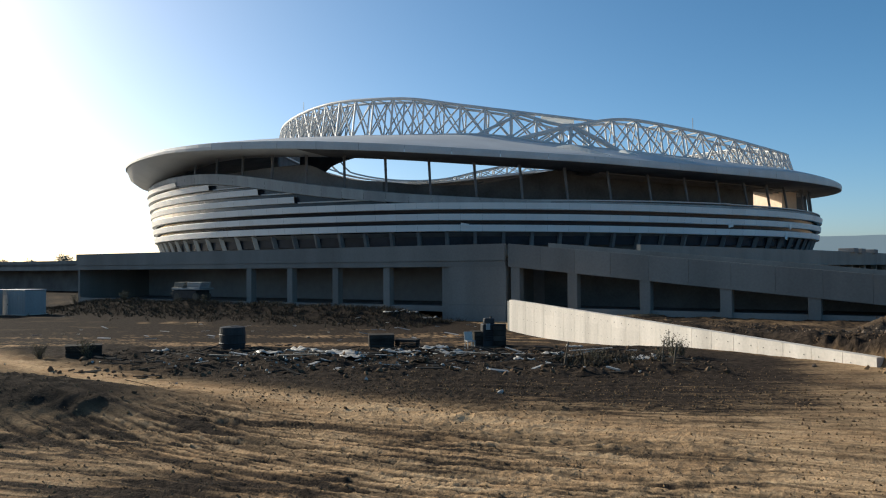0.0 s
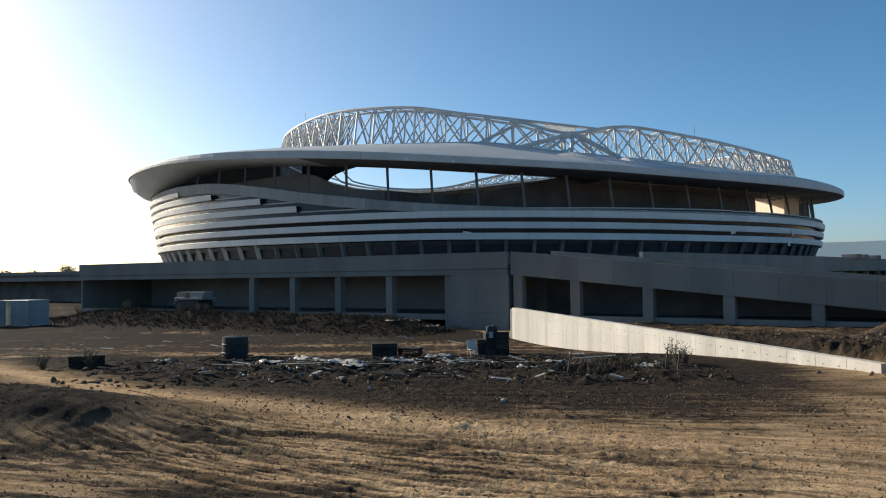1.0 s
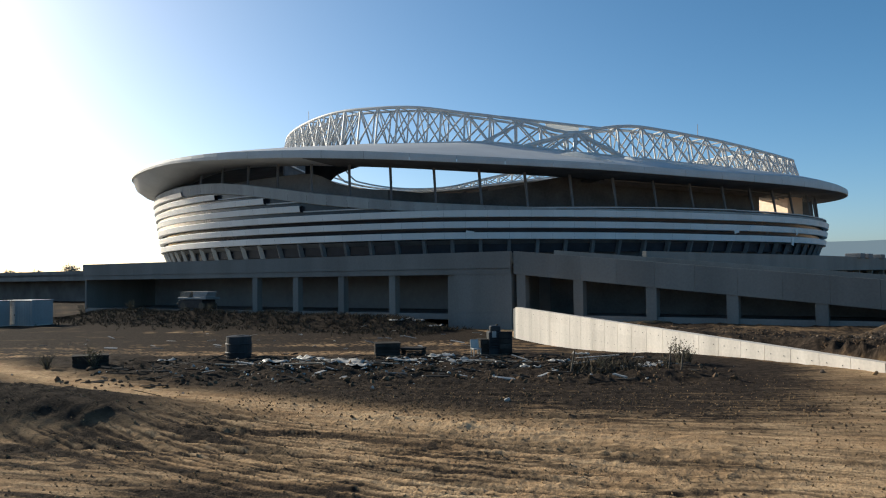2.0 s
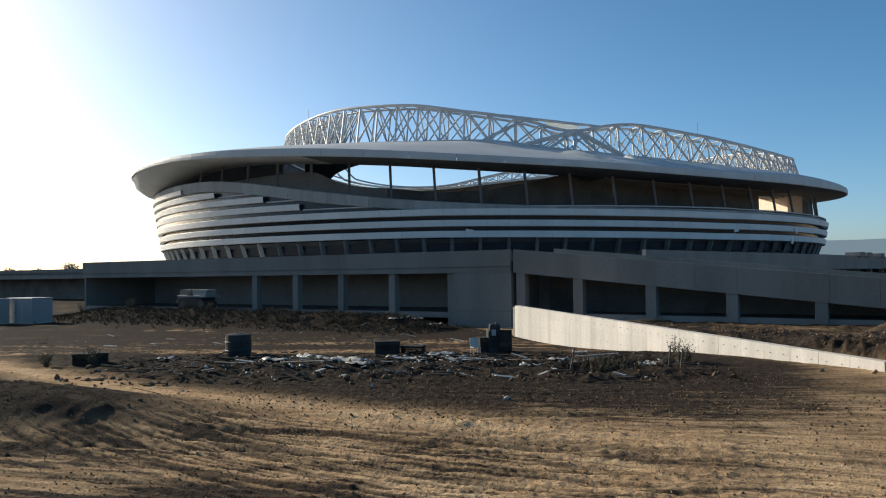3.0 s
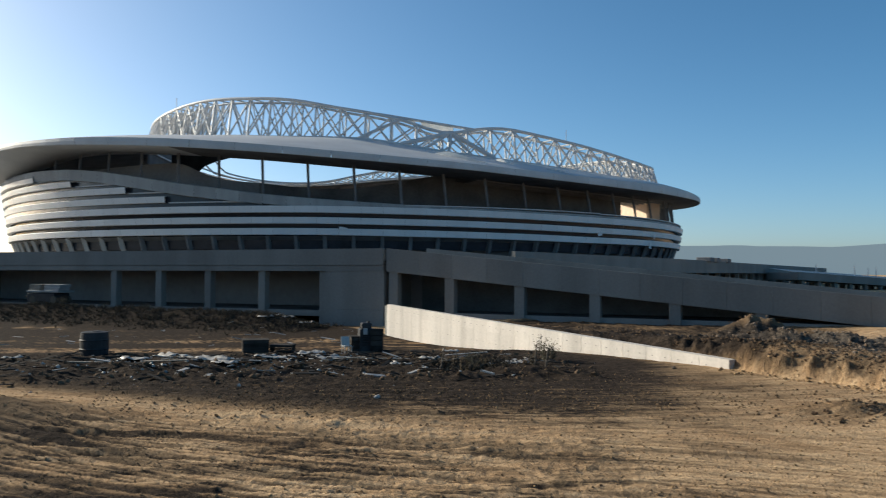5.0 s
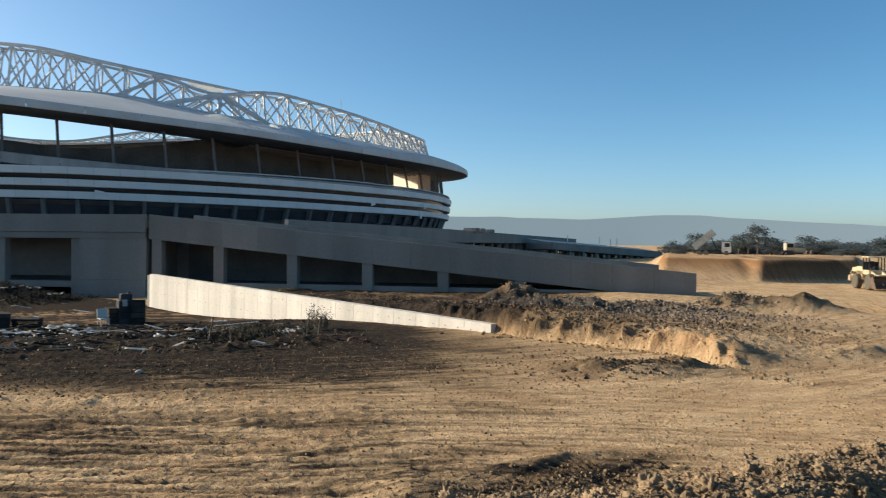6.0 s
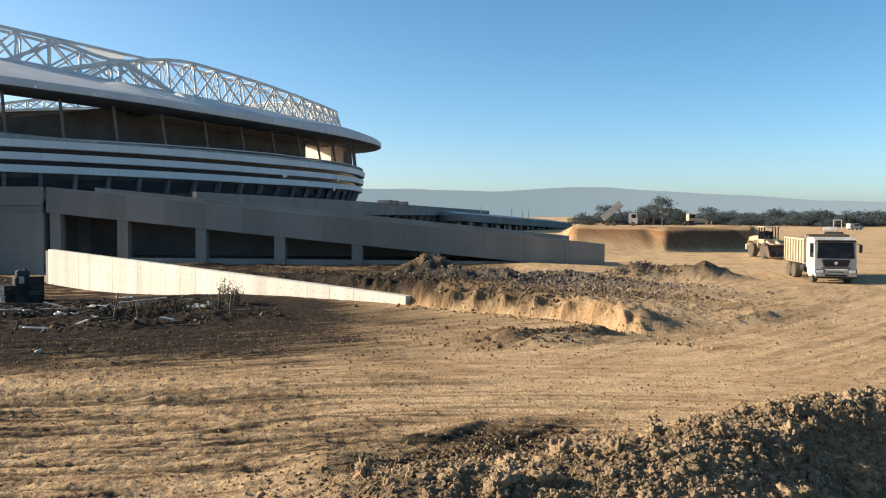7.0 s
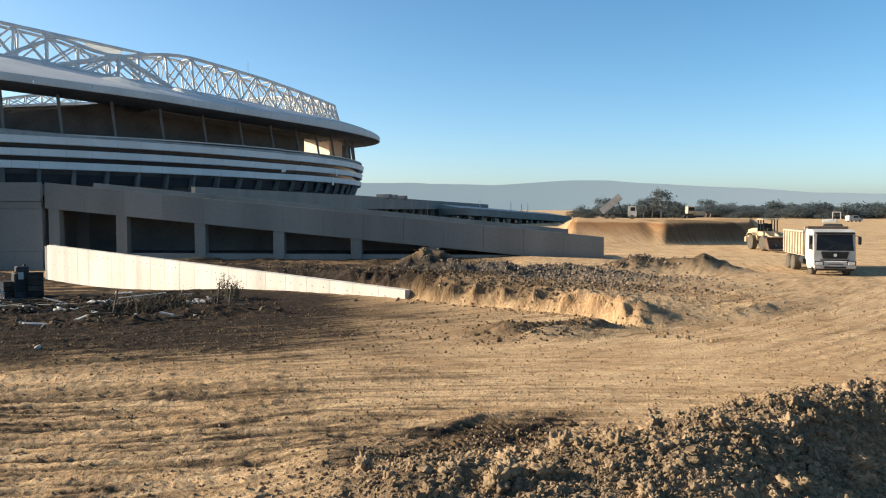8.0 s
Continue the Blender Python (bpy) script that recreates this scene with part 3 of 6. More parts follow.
def build_ground():
    """One sheet from underfoot to the horizon, finer where it is near and open to view."""
    az = np.radians(np.concatenate([np.arange(-180, -34, 3.0), np.arange(-34, 66, 0.135), np.arange(66, 181, 3.0)]))
    rad = [0.02, 0.4, 1.2]
    while rad[-1] < 4800:
        rad.append(rad[-1] * (1.0046 if 6 < rad[-1] < 34 else 1.0105 if 6 < rad[-1] < 75 else (1.005 if 80 < rad[-1] < 110 else 1.03 if rad[-1] < 140 else 1.09)))
    rad = np.array(rad)
    A, Rd = np.meshgrid(az, rad)
    X, Y = Rd * np.sin(A) + 0.3, Rd * np.cos(A) - 0.5
    H, dk, gr, rd, ac = relief(X.ravel(), Y.ravel())
    n, k = len(az), len(rad)
    co = np.stack([X.ravel(), Y.ravel(), H], -1)
    i = (np.arange(k - 1)[:, None] * n + np.arange(n - 1)[None, :]).ravel()
    quads = np.stack([i, i + n, i + n + 1, i + 1], -1)
    me = bpy.data.meshes.new("ground")
    me.vertices.add(len(co))
    me.vertices.foreach_set("co", co.ravel())
    me.loops.add(quads.size)
    me.loops.foreach_set("vertex_index", quads[:, ::-1].ravel().astype(np.int32))
    me.polygons.add(len(quads))
    me.polygons.foreach_set("loop_start", (np.arange(len(quads)) * 4).astype(np.int32))
    me.update()
    me.validate()
    at = me.color_attributes.new("soil", "FLOAT_COLOR", "POINT")
    at.data.foreach_set("color", np.stack([dk, gr, rd, ac], -1).ravel().astype(np.float32))
    me.materials.append(EARTH)
    me.shade_smooth()
    return tagged(new("ground", me), "trampled tan and dark brown earth of a building site with wheel ruts", "ground", kind="structure")


build_ground()


# ---------------------------------------------------------------- stadium
CX, CY, R_RIM = 12.07, 278.6, 115.0       # roof plan
TX, TY, R_RING = 29.5, 277.4, 85.8        # ring truss plan
DECK_Z = 5.0


def series(c, deg):
    t = radians(deg)
    return c[0] + sum(c[2 * k - 1] * math.cos(k * t) + c[2 * k] * math.sin(k * t) for k in range(1, (len(c) - 1) // 2 + 1))


def eased(d, *knots):
    """Value at direction d between knots (direction, value), rounded off over a few degrees."""
    u = (d + 270) % 360 - 270
    return sum(float(np.interp(u + o, [k[0] for k in knots], [k[1] for k in knots])) for o in (-2, -1, 0, 1, 2)) / 5


def rim_z(d):
    trim = eased(d, (-200, 0), (-165, 0.6), (-150, 0.9), (-135, 1.0), (-128, 0.6), (-120, 0.15), (-108, -0.1), (-96, 0), (-86, 0.35), (-80, 0.6), (-64, 0.45), (-52, 0.2), (-42, -0.1), (-20, 0))
    return trim + series((30.5, -3.81, 3.94, 0.21, 1.05, 0.26, 0.07, -0.04, -0.44, -0.19, 0.11), d)


def ring_low(d):
    trim = eased(d, (-160, 0), (-134, -0.4), (-119, -0.5), (-110, 0.1), (-104, 0.65), (-99, 0.5), (-95, 0), (-89, -0.4), (-60, -0.5), (-36, -0.5), (-10, 0))
    return trim + series((39.47, -2.31, 5.97, 0.41, 3.67, -0.93, -0.02, 0.41, -0.33, -0.03, 0.19), d)


def ring_high(d):
    u = (d + 180) % 360 - 180
    v = d % 360
    open_part = 1 - float(step(100, 118, np.array(v)) * (1 - step(147, 155, np.array(v))))
    bend = -1.6 * math.exp(-((u + 90.5) / 5.0) ** 2) + 1.3 * math.exp(-((u + 77) / 6.5) ** 2) + 0.8 * math.exp(-((u + 115) / 8.0) ** 2)
    top = series((44.94, -3.11, 4.15, 0.05, 4.81, -1.27, -0.13, 0.0, -0.65, 0.41, 1.13), d) + bend
    top += eased(d, (-180, 0), (-165, 0.6), (-147, 0.2), (-134, 0.4), (-127, 0.3), (-113, 0.35), (-109, 0.5), (-104, 1.0), (-99, 1.1), (-90, 0.85), (-88, 0.4), (-85, 0.95), (-80, 1.0), (-75, 0.5), (-70, 0.8), (-64, 0.5), (-57, -0.15), (-48, -0.35), (-37, 0.45), (-31, 1.2), (-17, 2.4), (0, 3.2), (8, 3.4), (30, 0))
    return ring_low(d) + 1.5 + open_part * (top - ring_low(d) - 1.5)


def wall_high(d):
    """Head of the outer wall: it sweeps up towards the west."""
    return eased(d, (-232, 17.6), (-222, 26.6), (-160, 27.4), (-140, 27.7), (-131, 27.1), (-125, 25.9), (-119, 24.1), (-113.8, 22.5), (-109, 21.3), (-104.8, 20.2), (-100, 19.3), (-93, 18.4), (-84, 17.6), (-70, 17.3))


def rim_lift(d):
    """Depth of the roof's edge."""
    return eased(d, (-200, 1.6), (-165, 1.4), (-150, 1.25), (-135, 1.3), (-123, 1.7), (-110, 1.75), (-95, 1.5), (-75, 1.4), (-62, 1.6), (-52, 2.1), (-42, 1.9), (-30, 1.3), (-15, 1.2), (20, 1.6))


def soffit_share(d):
    """Where the soffit comes down to the wall: the west end."""
    u = (d + 270) % 360 - 270
    return 1 / (1 + math.exp((u + 141) / 4.5)) * (1 - 1 / (1 + math.exp((u + 225) / 5.0)))


def polar(d, r, z, cx=CX, cy=CY):
    return Vector((cx + r * math.cos(radians(d)), cy + r * math.sin(radians(d)), z))


def wall_r(z):
    return 107.1 + 0.16 * (z - 10)


def shell(d, r, z):
    """A point of the outer wall, whose centre lies a little east of the roof's."""
    return polar(d, r, z, CX + 1.2, CY)


def ring(d0, d1, n):
    return [d0 + (d1 - d0) * i / n for i in range(n + 1)]


def build_stadium():
    st = blank("stadium", (CX, CY, DECK_Z))
    tagged(st, "unfinished football stadium with white bands and a steel ring truss", "stadium")
    st.matrix_basis = Matrix.Identity(4)
    # roof: thin shell from the rim up to the ring
    roof = Shape()
    N = 144
    dirs = [360 * i / N for i in range(N)]

    def blendp(d, t, lift):
        a = polar(d, R_RIM, rim_z(d))
        # the ring's point in the same share of the turn
        b = polar(d, R_RING, ring_low(d), TX, TY)
        p = a.lerp(b, t)
        bulge = 0.5 * math.sin(math.pi * t)
        p.z += bulge + lift
        return p

    rows = [[polar(d, R_RIM - 0.12, rim_z(d) + rim_lift(d) + 0.02) for d in dirs], [polar(d, R_RIM - 0.5, rim_z(d) + rim_lift(d) + 0.12) for d in dirs]]
    rows += [[blendp(d, t, (rim_lift(d) + 0.1) * (1 - t) + 0.3 * t) for d in dirs] for t in (0.05, 0.12, 0.25, 0.4, 0.55, 0.7, 0.85, 1.0)]
    roof.sheet(rows, True)
    part("roof", roof, ROOFING, st, "pale curved roof membrane round an open middle", True)
    for k in range(72):      # metal panels of the roof's edge, with open joints
        panel = Shape()
        d0, d1 = k * 5.0, k * 5.0 + 4.97
        panel.sheet([[polar(d, R_RIM + o, rim_z(d) + z0 + f * rim_lift(d)) for d in (d0, (d0 + d1) / 2, d1)] for o, z0, f in ((-0.5, 0.02, 0), (-0.05, 0, 0), (0.03, 0.08, 0), (0.08, 0.0, 0.5), (0.0, 0.0, 1.0), (-0.1, 0.03, 1.0), (-0.4, 0.0, 0.97))])
        part("edge_panel", panel, EDGE_METAL, st)
    for d0, t0, d1, t1, up in ((-87, 0.45, -78.5, 0.06, 1.6), (-79, 0.5, -75.5, 0.25, 1.2), (-71.5, 0.3, -67.5, 0.1, 0.7)):
        strip = Shape()      # upstands of translucent sheet, added for the roof's sunlit patches
        line = [(d0 + (d1 - d0) * i / 6, t0 + (t1 - t0) * i / 6, up * min(1, i / 2) * (1 - i / 7)) for i in range(7)]
        strip.sheet([[blendp(d, t, (rim_lift(d) + 0.1) * (1 - t) + 0.3 * t + z) + Vector((0, y, 0)) for d, t, u in line for z in (f * u,)] for f, y in ((-0.1, 0), (1, 0.1), (1, 0.16), (-0.1, 0.26))])
        part("sunlit_upstand", strip, MEMBRANE, st, "white translucent upstand added for a sunlit patch of roof")
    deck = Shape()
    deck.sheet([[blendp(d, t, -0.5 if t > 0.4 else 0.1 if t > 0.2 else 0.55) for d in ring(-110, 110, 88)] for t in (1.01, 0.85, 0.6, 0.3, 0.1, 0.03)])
    part("roof_deck", deck, UNDERSIDE, st, "roof underside, darkened for shade", True)
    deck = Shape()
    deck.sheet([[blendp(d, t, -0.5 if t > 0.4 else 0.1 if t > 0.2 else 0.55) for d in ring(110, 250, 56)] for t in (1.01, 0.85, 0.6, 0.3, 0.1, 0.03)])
    part("roof_deck", deck, UNDERSIDE, st, "roof underside, darkened for shade", True)
    fascia = Shape()     # panels added below the ring to close off sky at the west end
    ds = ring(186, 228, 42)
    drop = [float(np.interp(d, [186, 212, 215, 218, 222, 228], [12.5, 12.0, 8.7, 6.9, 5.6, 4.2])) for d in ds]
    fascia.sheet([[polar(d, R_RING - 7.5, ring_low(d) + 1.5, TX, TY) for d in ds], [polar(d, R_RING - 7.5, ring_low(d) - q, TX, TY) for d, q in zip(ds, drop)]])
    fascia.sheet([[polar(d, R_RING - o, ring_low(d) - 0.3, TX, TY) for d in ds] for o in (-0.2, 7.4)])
    part("inner_fascia", fascia, UNDERSIDE, st, "added panels closing the ring's inner face, dark for shade")
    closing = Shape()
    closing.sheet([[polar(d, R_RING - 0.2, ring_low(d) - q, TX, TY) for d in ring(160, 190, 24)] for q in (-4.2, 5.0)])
    part("closing_wall", closing, UNDERSIDE, st, "added wall behind the hanging panels, dark for shade")
    soff = Shape()
    rows = [[polar(d, R_RIM - 0.2, rim_z(d) + 0.05) for d in dirs]]
    for t in (0, 0.3, 0.6, 0.85, 1.0):
        rows.append([polar(d, R_RIM - 0.35 - (13.6 - 4.7 * soffit_share(d)) * t ** (1 + 0.9 * soffit_share(d)), rim_z(d) - 0.05 - (5.6 * t ** 0.9 + 0.9 * math.sin(math.pi * t)) * soffit_share(d)) for d in dirs])
    rows.append([polar(d, R_RIM - 14.2 + 2 * soffit_share(d), rim_z(d) + 1.2 - 5.0 * soffit_share(d)) for d in dirs])
    # outside the west end the soffit is coloured dark for its shade
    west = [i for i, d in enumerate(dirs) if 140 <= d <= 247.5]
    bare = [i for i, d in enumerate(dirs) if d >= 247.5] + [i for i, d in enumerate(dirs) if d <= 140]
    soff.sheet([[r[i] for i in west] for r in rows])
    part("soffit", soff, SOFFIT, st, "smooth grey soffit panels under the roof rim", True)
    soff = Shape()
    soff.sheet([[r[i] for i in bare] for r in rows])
    part("soffit", soff, UNDERSIDE, st, "bare deck under the roof rim, darkened for shade", True)
    # outer wall: dark glazing behind white bands
    glass = Shape()
    gd = ring(-270, 90, 180)
    glass.sheet([[shell(d, wall_r(z) - 1.6, z) for d in gd] for z in (8.5, 11.5, 14.5, 17.3)])
    glass.sheet([[shell(d, wall_r(wall_high(d)) - 1.2, 17.2) for d in gd], [shell(d, wall_r(wall_high(d)) - 1.2, wall_high(d) - 0.4) for d in gd]])
    part("curtain_wall", glass, GLAZING, st, "dark glazed wall set back behind white bands")
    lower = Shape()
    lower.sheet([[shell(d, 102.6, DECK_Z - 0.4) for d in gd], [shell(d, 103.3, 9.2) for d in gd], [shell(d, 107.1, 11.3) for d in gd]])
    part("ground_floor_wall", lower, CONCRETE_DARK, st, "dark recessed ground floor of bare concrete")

    def dip(d):
        u = (d + 270) % 360 - 270
        return -0.75 * min(1, max(0, (u + 98) / 35)) if u > -98 else 0.0

    spans = [(11.55, 13.0, -270, 90), (13.95, 15.35, -270, 90), (16.3, 17.75, -270, 90), (18.65, 20.05, -226, -115.6), (20.95, 22.35, -224, -121.1), (23.15, 24.45, -222, -130.3), (25.2, 26.4, -220, -139.0)]
    for z0, z1, d0, d1 in spans:
        band = Shape()
        n = int((d1 - d0) / 2.5)
        for i in range(n):
            a, c = d0 + (d1 - d0) * i / n, d0 + (d1 - d0) * (i + 1) / n - 0.012
            prof = [(-0.7, z0), (0.42, z0), (0.48, z0 + 0.06), (0.48, z1 - 0.06), (0.42, z1), (-0.7, z1)]
            band.sheet([[shell(d, wall_r(z) + o, z + dip(d)) for o, z in prof] for d in (a, (a + c) / 2, c)])
        part("cladding_band", band, CLADDING, st)
    for k in range(7):   # thin dark ledges that run on past the ends of the upper bands
        z, d0, d1 = ((18.6, -115.4, -96), (20.9, -121, -109), (23.1, -130, -116), (25.1, -138.8, -124), (18.0, -96, -60), (17.9, -60, 20), (27.0, -220, -140))[k]
        led = Shape()
        led.sheet([[shell(d, wall_r(z) - o, zz) for d in ring(d0, d1, 24)] for o, zz in ((1.4, z - 0.1), (0.2, z - 0.05), (0.15, z + 0.2), (1.4, z + 0.25))])
        part("ledge", led, SOFFIT, st)
    for k in range(118):
        d0, d1 = -232 + 2.73 * k, -232 + 2.73 * k + 2.7
        deep = eased(d0, (-232, 2.3), (-112, 2.3), (-100, 1.6), (-90, 1.3))
        panel = Shape()
        panel.sheet([[shell(d, wall_r(wall_high(d)) - o, wall_high(d) + dz) for d in (d0, (d0 + d1) / 2, d1)] for o, dz in ((0.9, -deep), (0.2, -deep + 0.1), (0.1, 0.2), (0.3, 0.35), (2.6, 0.35), (2.8, -1.5))])
        part("parapet_panel", panel, PARAPET, st)
    # terraces inside
    bowl = Shape()
    rows = []
    for i in range(15):
        r = 103 - i * 3.6
        z = max(6.0, 17.0 - i * 0.95)
        rows += [[polar(d, r, z) for d in dirs], [polar(d, r - 3.4, z) for d in dirs]]
    bowl.sheet(rows, True)
    part("terrace", bowl, SEATING, st, "bare concrete seating terraces")
    core = Shape()
    core.box((99.0, 239.5, 20.5), (4.2, 28.0, 11.0), bevel=0.1)
    part("stair_core", core, WARM_WALL, st, "cream rendered wall caught by the sun")
    core = Shape()
    core.box((102.6, 229.5, 19.0), (2.9, 7.0, 8.6), bevel=0.1)
    part("stair_core", core, CONCRETE_DARK, st)
    def rear_top(d):
        return eased(d, (-158, 29.5), (-119, 29.5), (-117, 29.0), (-115.4, 27.4), (-114.6, 26.0), (-112, 25.1), (-109, 24.6), (-105, 24.0), (-100, 22.9), (-93, 22.8), (-89, 23.7), (-85, 25.1), (-81.5, 26.4), (-78, 27.2), (-40, 27.2))

    # one wall: west stretch paled for haze, east stretch darkened for shade
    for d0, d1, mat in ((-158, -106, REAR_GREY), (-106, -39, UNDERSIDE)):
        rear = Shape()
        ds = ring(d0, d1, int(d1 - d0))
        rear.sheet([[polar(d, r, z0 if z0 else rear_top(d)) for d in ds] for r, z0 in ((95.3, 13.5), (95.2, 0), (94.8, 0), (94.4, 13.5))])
        part("rear_wall", rear, mat, st, "wall behind the upper concourse, toned for haze and shade")
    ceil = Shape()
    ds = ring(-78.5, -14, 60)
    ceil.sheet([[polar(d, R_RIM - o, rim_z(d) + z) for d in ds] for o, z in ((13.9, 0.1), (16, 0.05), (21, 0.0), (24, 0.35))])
    part("concourse_ceiling", ceil, UNDERSIDE, st, "steel deck over the upper concourse, darkened for shade")
    for o in (11.5, 14.0, 16.0, 18.0):
        joist = Shape()
        ds = ring(-77, -16, 34)
        joist.sheet([[polar(d, R_RIM - o - w, rim_z(d) - 0.08 + z) for d in ds] for w, z in ((0, 0), (0, -0.32), (0.18, -0.32), (0.18, 0))])
        part("joist", joist, POST_GREY, st)
    rear = Shape()
    ds = ring(-82, -44, 40)
    rear.sheet([[polar(d, 93, 15.5) for d in ds], [polar(d, 93, 20.5) for d in ds], [polar(d, 90, 21.0) for d in ds], [polar(d, 78, 16) for d in ds]])
    part("upper_terrace", rear, SEATING, st, "upper concrete terrace in shade")
    for d, z, w, h, tilt in ((-46.3, 13.6, 1.5, 1.5, 25), (-47.2, 11.2, 1.3, 2.2, -8), (-60.0, 13.0, 1.6, 0.7, 12), (-94.5, 12.9, 1.8, 0.6, -10)):
        flap = Shape()
        flap.box((0, 0, 0), (0.05, w, h), bevel=0.01)
        ob = part("loose_panel", flap, CLADDING, st, "white cladding panel hanging loose")
        ob.matrix_basis = Matrix.Translation(shell(d, wall_r(z) + 0.7, z)) @ Euler((radians(tilt), 0, radians(d))).to_matrix().to_4x4()
    ribs = Shape()
    for i in range(52):
        d = -270 + 360 * i / 52
        if 112 < d % 360 < 346:
            continue
        a, b = polar(d, R_RIM - 12, rim_z(d) + 0.9), polar(d, R_RING + 2, ring_low(d) - 1.2, TX, TY)
        ribs.tube(a, b, 0.4, 6)
        for t in (0.2, 0.45, 0.7):
            e = d + 360 / 52
            ribs.tube(a.lerp(b, t), polar(e, R_RIM - 12, rim_z(e) + 0.9).lerp(polar(e, R_RING + 2, ring_low(e) - 1.2, TX, TY), t), 0.22, 5)
    tagged(part("roof_rib", ribs, UNDERSIDE, st, "steel ribs and purlins under the roof"), kind="stuff")
    return st


def build_stadium_steel(st):
    post = Shape()
    post.tube((0, 0, 0), (0, 0, 1), 0.26, 8, 0.34)
    me_post = post.data("post", POST_GREY)
    steps = [-125.8 + 5.45 * i for i in range(16)] + [-39.8 + 8 * i for i in range(2, 18)]
    for d in steps + [-131.5, -137.5, -36, -31, -27]:
        p, q = shell(d, wall_r(18) - 2.2, wall_high(d) - 0.6), shell(d - 0.35, 105.2, rim_z(d) + 0.5)
        m = Matrix.Translation(p) @ (q - p).to_track_quat("Z", "Y").to_matrix().to_4x4() @ Matrix.Diagonal((1, 1, (q - p).length, 1))
        shared("post", me_post, st, m)
    col = Shape()
    col.box((0, 0, 0.5), (1.0, 0.75, 1.0))
    # columns coloured dark for shade, pale on the west arc for sunlight
    me_col = col.data("facade_column", CONCRETE_DARK)
    me_sunlit = col.data("facade_column", CONCRETE_PALE)
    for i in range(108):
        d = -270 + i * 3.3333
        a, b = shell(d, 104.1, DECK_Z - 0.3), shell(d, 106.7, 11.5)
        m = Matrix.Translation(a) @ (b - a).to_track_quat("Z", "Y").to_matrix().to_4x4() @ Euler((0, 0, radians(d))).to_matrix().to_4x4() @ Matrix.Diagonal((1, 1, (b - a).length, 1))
        shared("facade_column", me_sunlit if d < -122 and d > -235 else me_col, st, m)
    # ring truss: outer and inner lattice between two chords
    bays = 84
    unit = Shape()
    unit.tube((0, 0, 0), (0, 0, 1), 1.0, 6)
    me_bar = unit.data("truss_bar", STEEL)
    rest = Shape()

    def bar(a, b, r, keep):
        if keep:
            m = Matrix.Translation(a) @ (b - a).to_track_quat("Z", "Y").to_matrix().to_4x4() @ Matrix.Diagonal((r, r, (b - a).length, 1))
            shared("truss_bar", me_bar, st, m)
        else:
            rest.tube(a, b, r, 6)

    lo = lambda d, o=0.0: polar(d, R_RING - o, ring_low(d) + 0.35, TX, TY)
    hi = lambda d, o=0.0: polar(d, R_RING - 1.5 - o, ring_high(d) - 0.35, TX, TY)
    for i in range(bays):
        d, e = -270 + 360 * i / bays, -270 + 360 * (i + 1) / bays
        near = -205 < d < -0
        if 120 < d % 360 < 186:
            continue
        for o, r, k in ((0.0, 0.24, near), (5.5, 0.2, False)):
            bar(lo(d, o), hi(d, o), r * 1.15, k)
            bar(lo(d, o), hi(e, o), r, k)
            bar(lo(e, o), hi(d, o), r, k)
        if -205 < d < -135:
            g = (d + e) / 2
            for o in (0.0, 2.8, 5.5):
                bar(lo(g, o), hi(g, o), 0.2, False)
                bar(lo(d, o), hi(g, o), 0.2, False)
                bar(lo(g, o), hi(e, o), 0.2, False)
        bar(hi(d, 0), hi(d, 5.5), 0.18, False)
        bar(lo(d, 5.5), hi(d, 0), 0.16, False)
    tagged(part("inner_lattice", rest, STEEL, st, "white steel lattice of the inner truss layer"), kind="stuff")
    for f, r, o in ((hi, 0.42, 0.0), (hi, 0.34, 5.5), (lo, 0.36, 0.0), (lo, 0.3, 5.5)):
        chord = Shape()
        ds = [-270 + 360 * i / 168 for i in range(168)]
        rows = []
        for d in ds + ds[:1]:
            c, out = f(d, o), Vector((math.cos(radians(d)), math.sin(radians(d)), 0))
            rows.append([c + out * r * math.cos(a) + Vector((0, 0, r * math.sin(a))) for a in [2 * math.pi * j / 8 for j in range(8)]])
        chord.sheet(rows, True)
        part("truss_chord", chord, STEEL, st, "", True)
    # where the two arches meet: raking struts and two pale sheets
    for a, b, r in ((lo(-97), hi(-88.5), 0.6), (lo(-81), hi(-88.5), 0.6), (lo(-89), hi(-88.5), 0.5), (lo(-93), hi(-88.5), 0.4), (lo(-85), hi(-88.5), 0.4), (lo(-104), hi(-97), 0.4)):
        strut = Shape()
        strut.tube(a, b, r, 8)
        part("strut", strut, STEEL, st)
    tie_a, tie_b = hi(-101) + Vector((0, 0, 0.1)), hi(-84.5) + Vector((0, 0, 0.1))
    strut = Shape()
    strut.tube(tie_a, tie_b, 0.36, 8)
    part("strut", strut, STEEL, st)
    for d0, d1 in ((-98, -94.5), (-93.5, -88)):
        sheet = Shape()
        p, q = [tie_a.lerp(tie_b, (d + 101) / 16.5) for d in (d0, d1)]
        u, v = p.lerp(hi(d0), 0.7) + Vector((0, 0, -0.5)), q.lerp(hi(d1), 0.7) + Vector((0, 0, -0.5))
        back = Vector((0, 0.06, 0))
        sheet.add([p, q, v, u, p + back, q + back, v + back, u + back], [(3, 2, 1, 0), (4, 5, 6, 7), (0, 1, 5, 4), (1, 2, 6, 5), (2, 3, 7, 6), (3, 0, 4, 7)])
        part("roof_sheet", sheet, MEMBRANE, st, "bright white sheet over the joint")
    for d, base in ((-146, 47), (-66, 38.5)):
        mast = Shape()
        p = hi(d)
        mast.tube(p, p + Vector((0, 0, 3.2)), 0.09, 5)
        part("lightning_rod", mast, STEEL, st)


STADIUM = build_stadium()
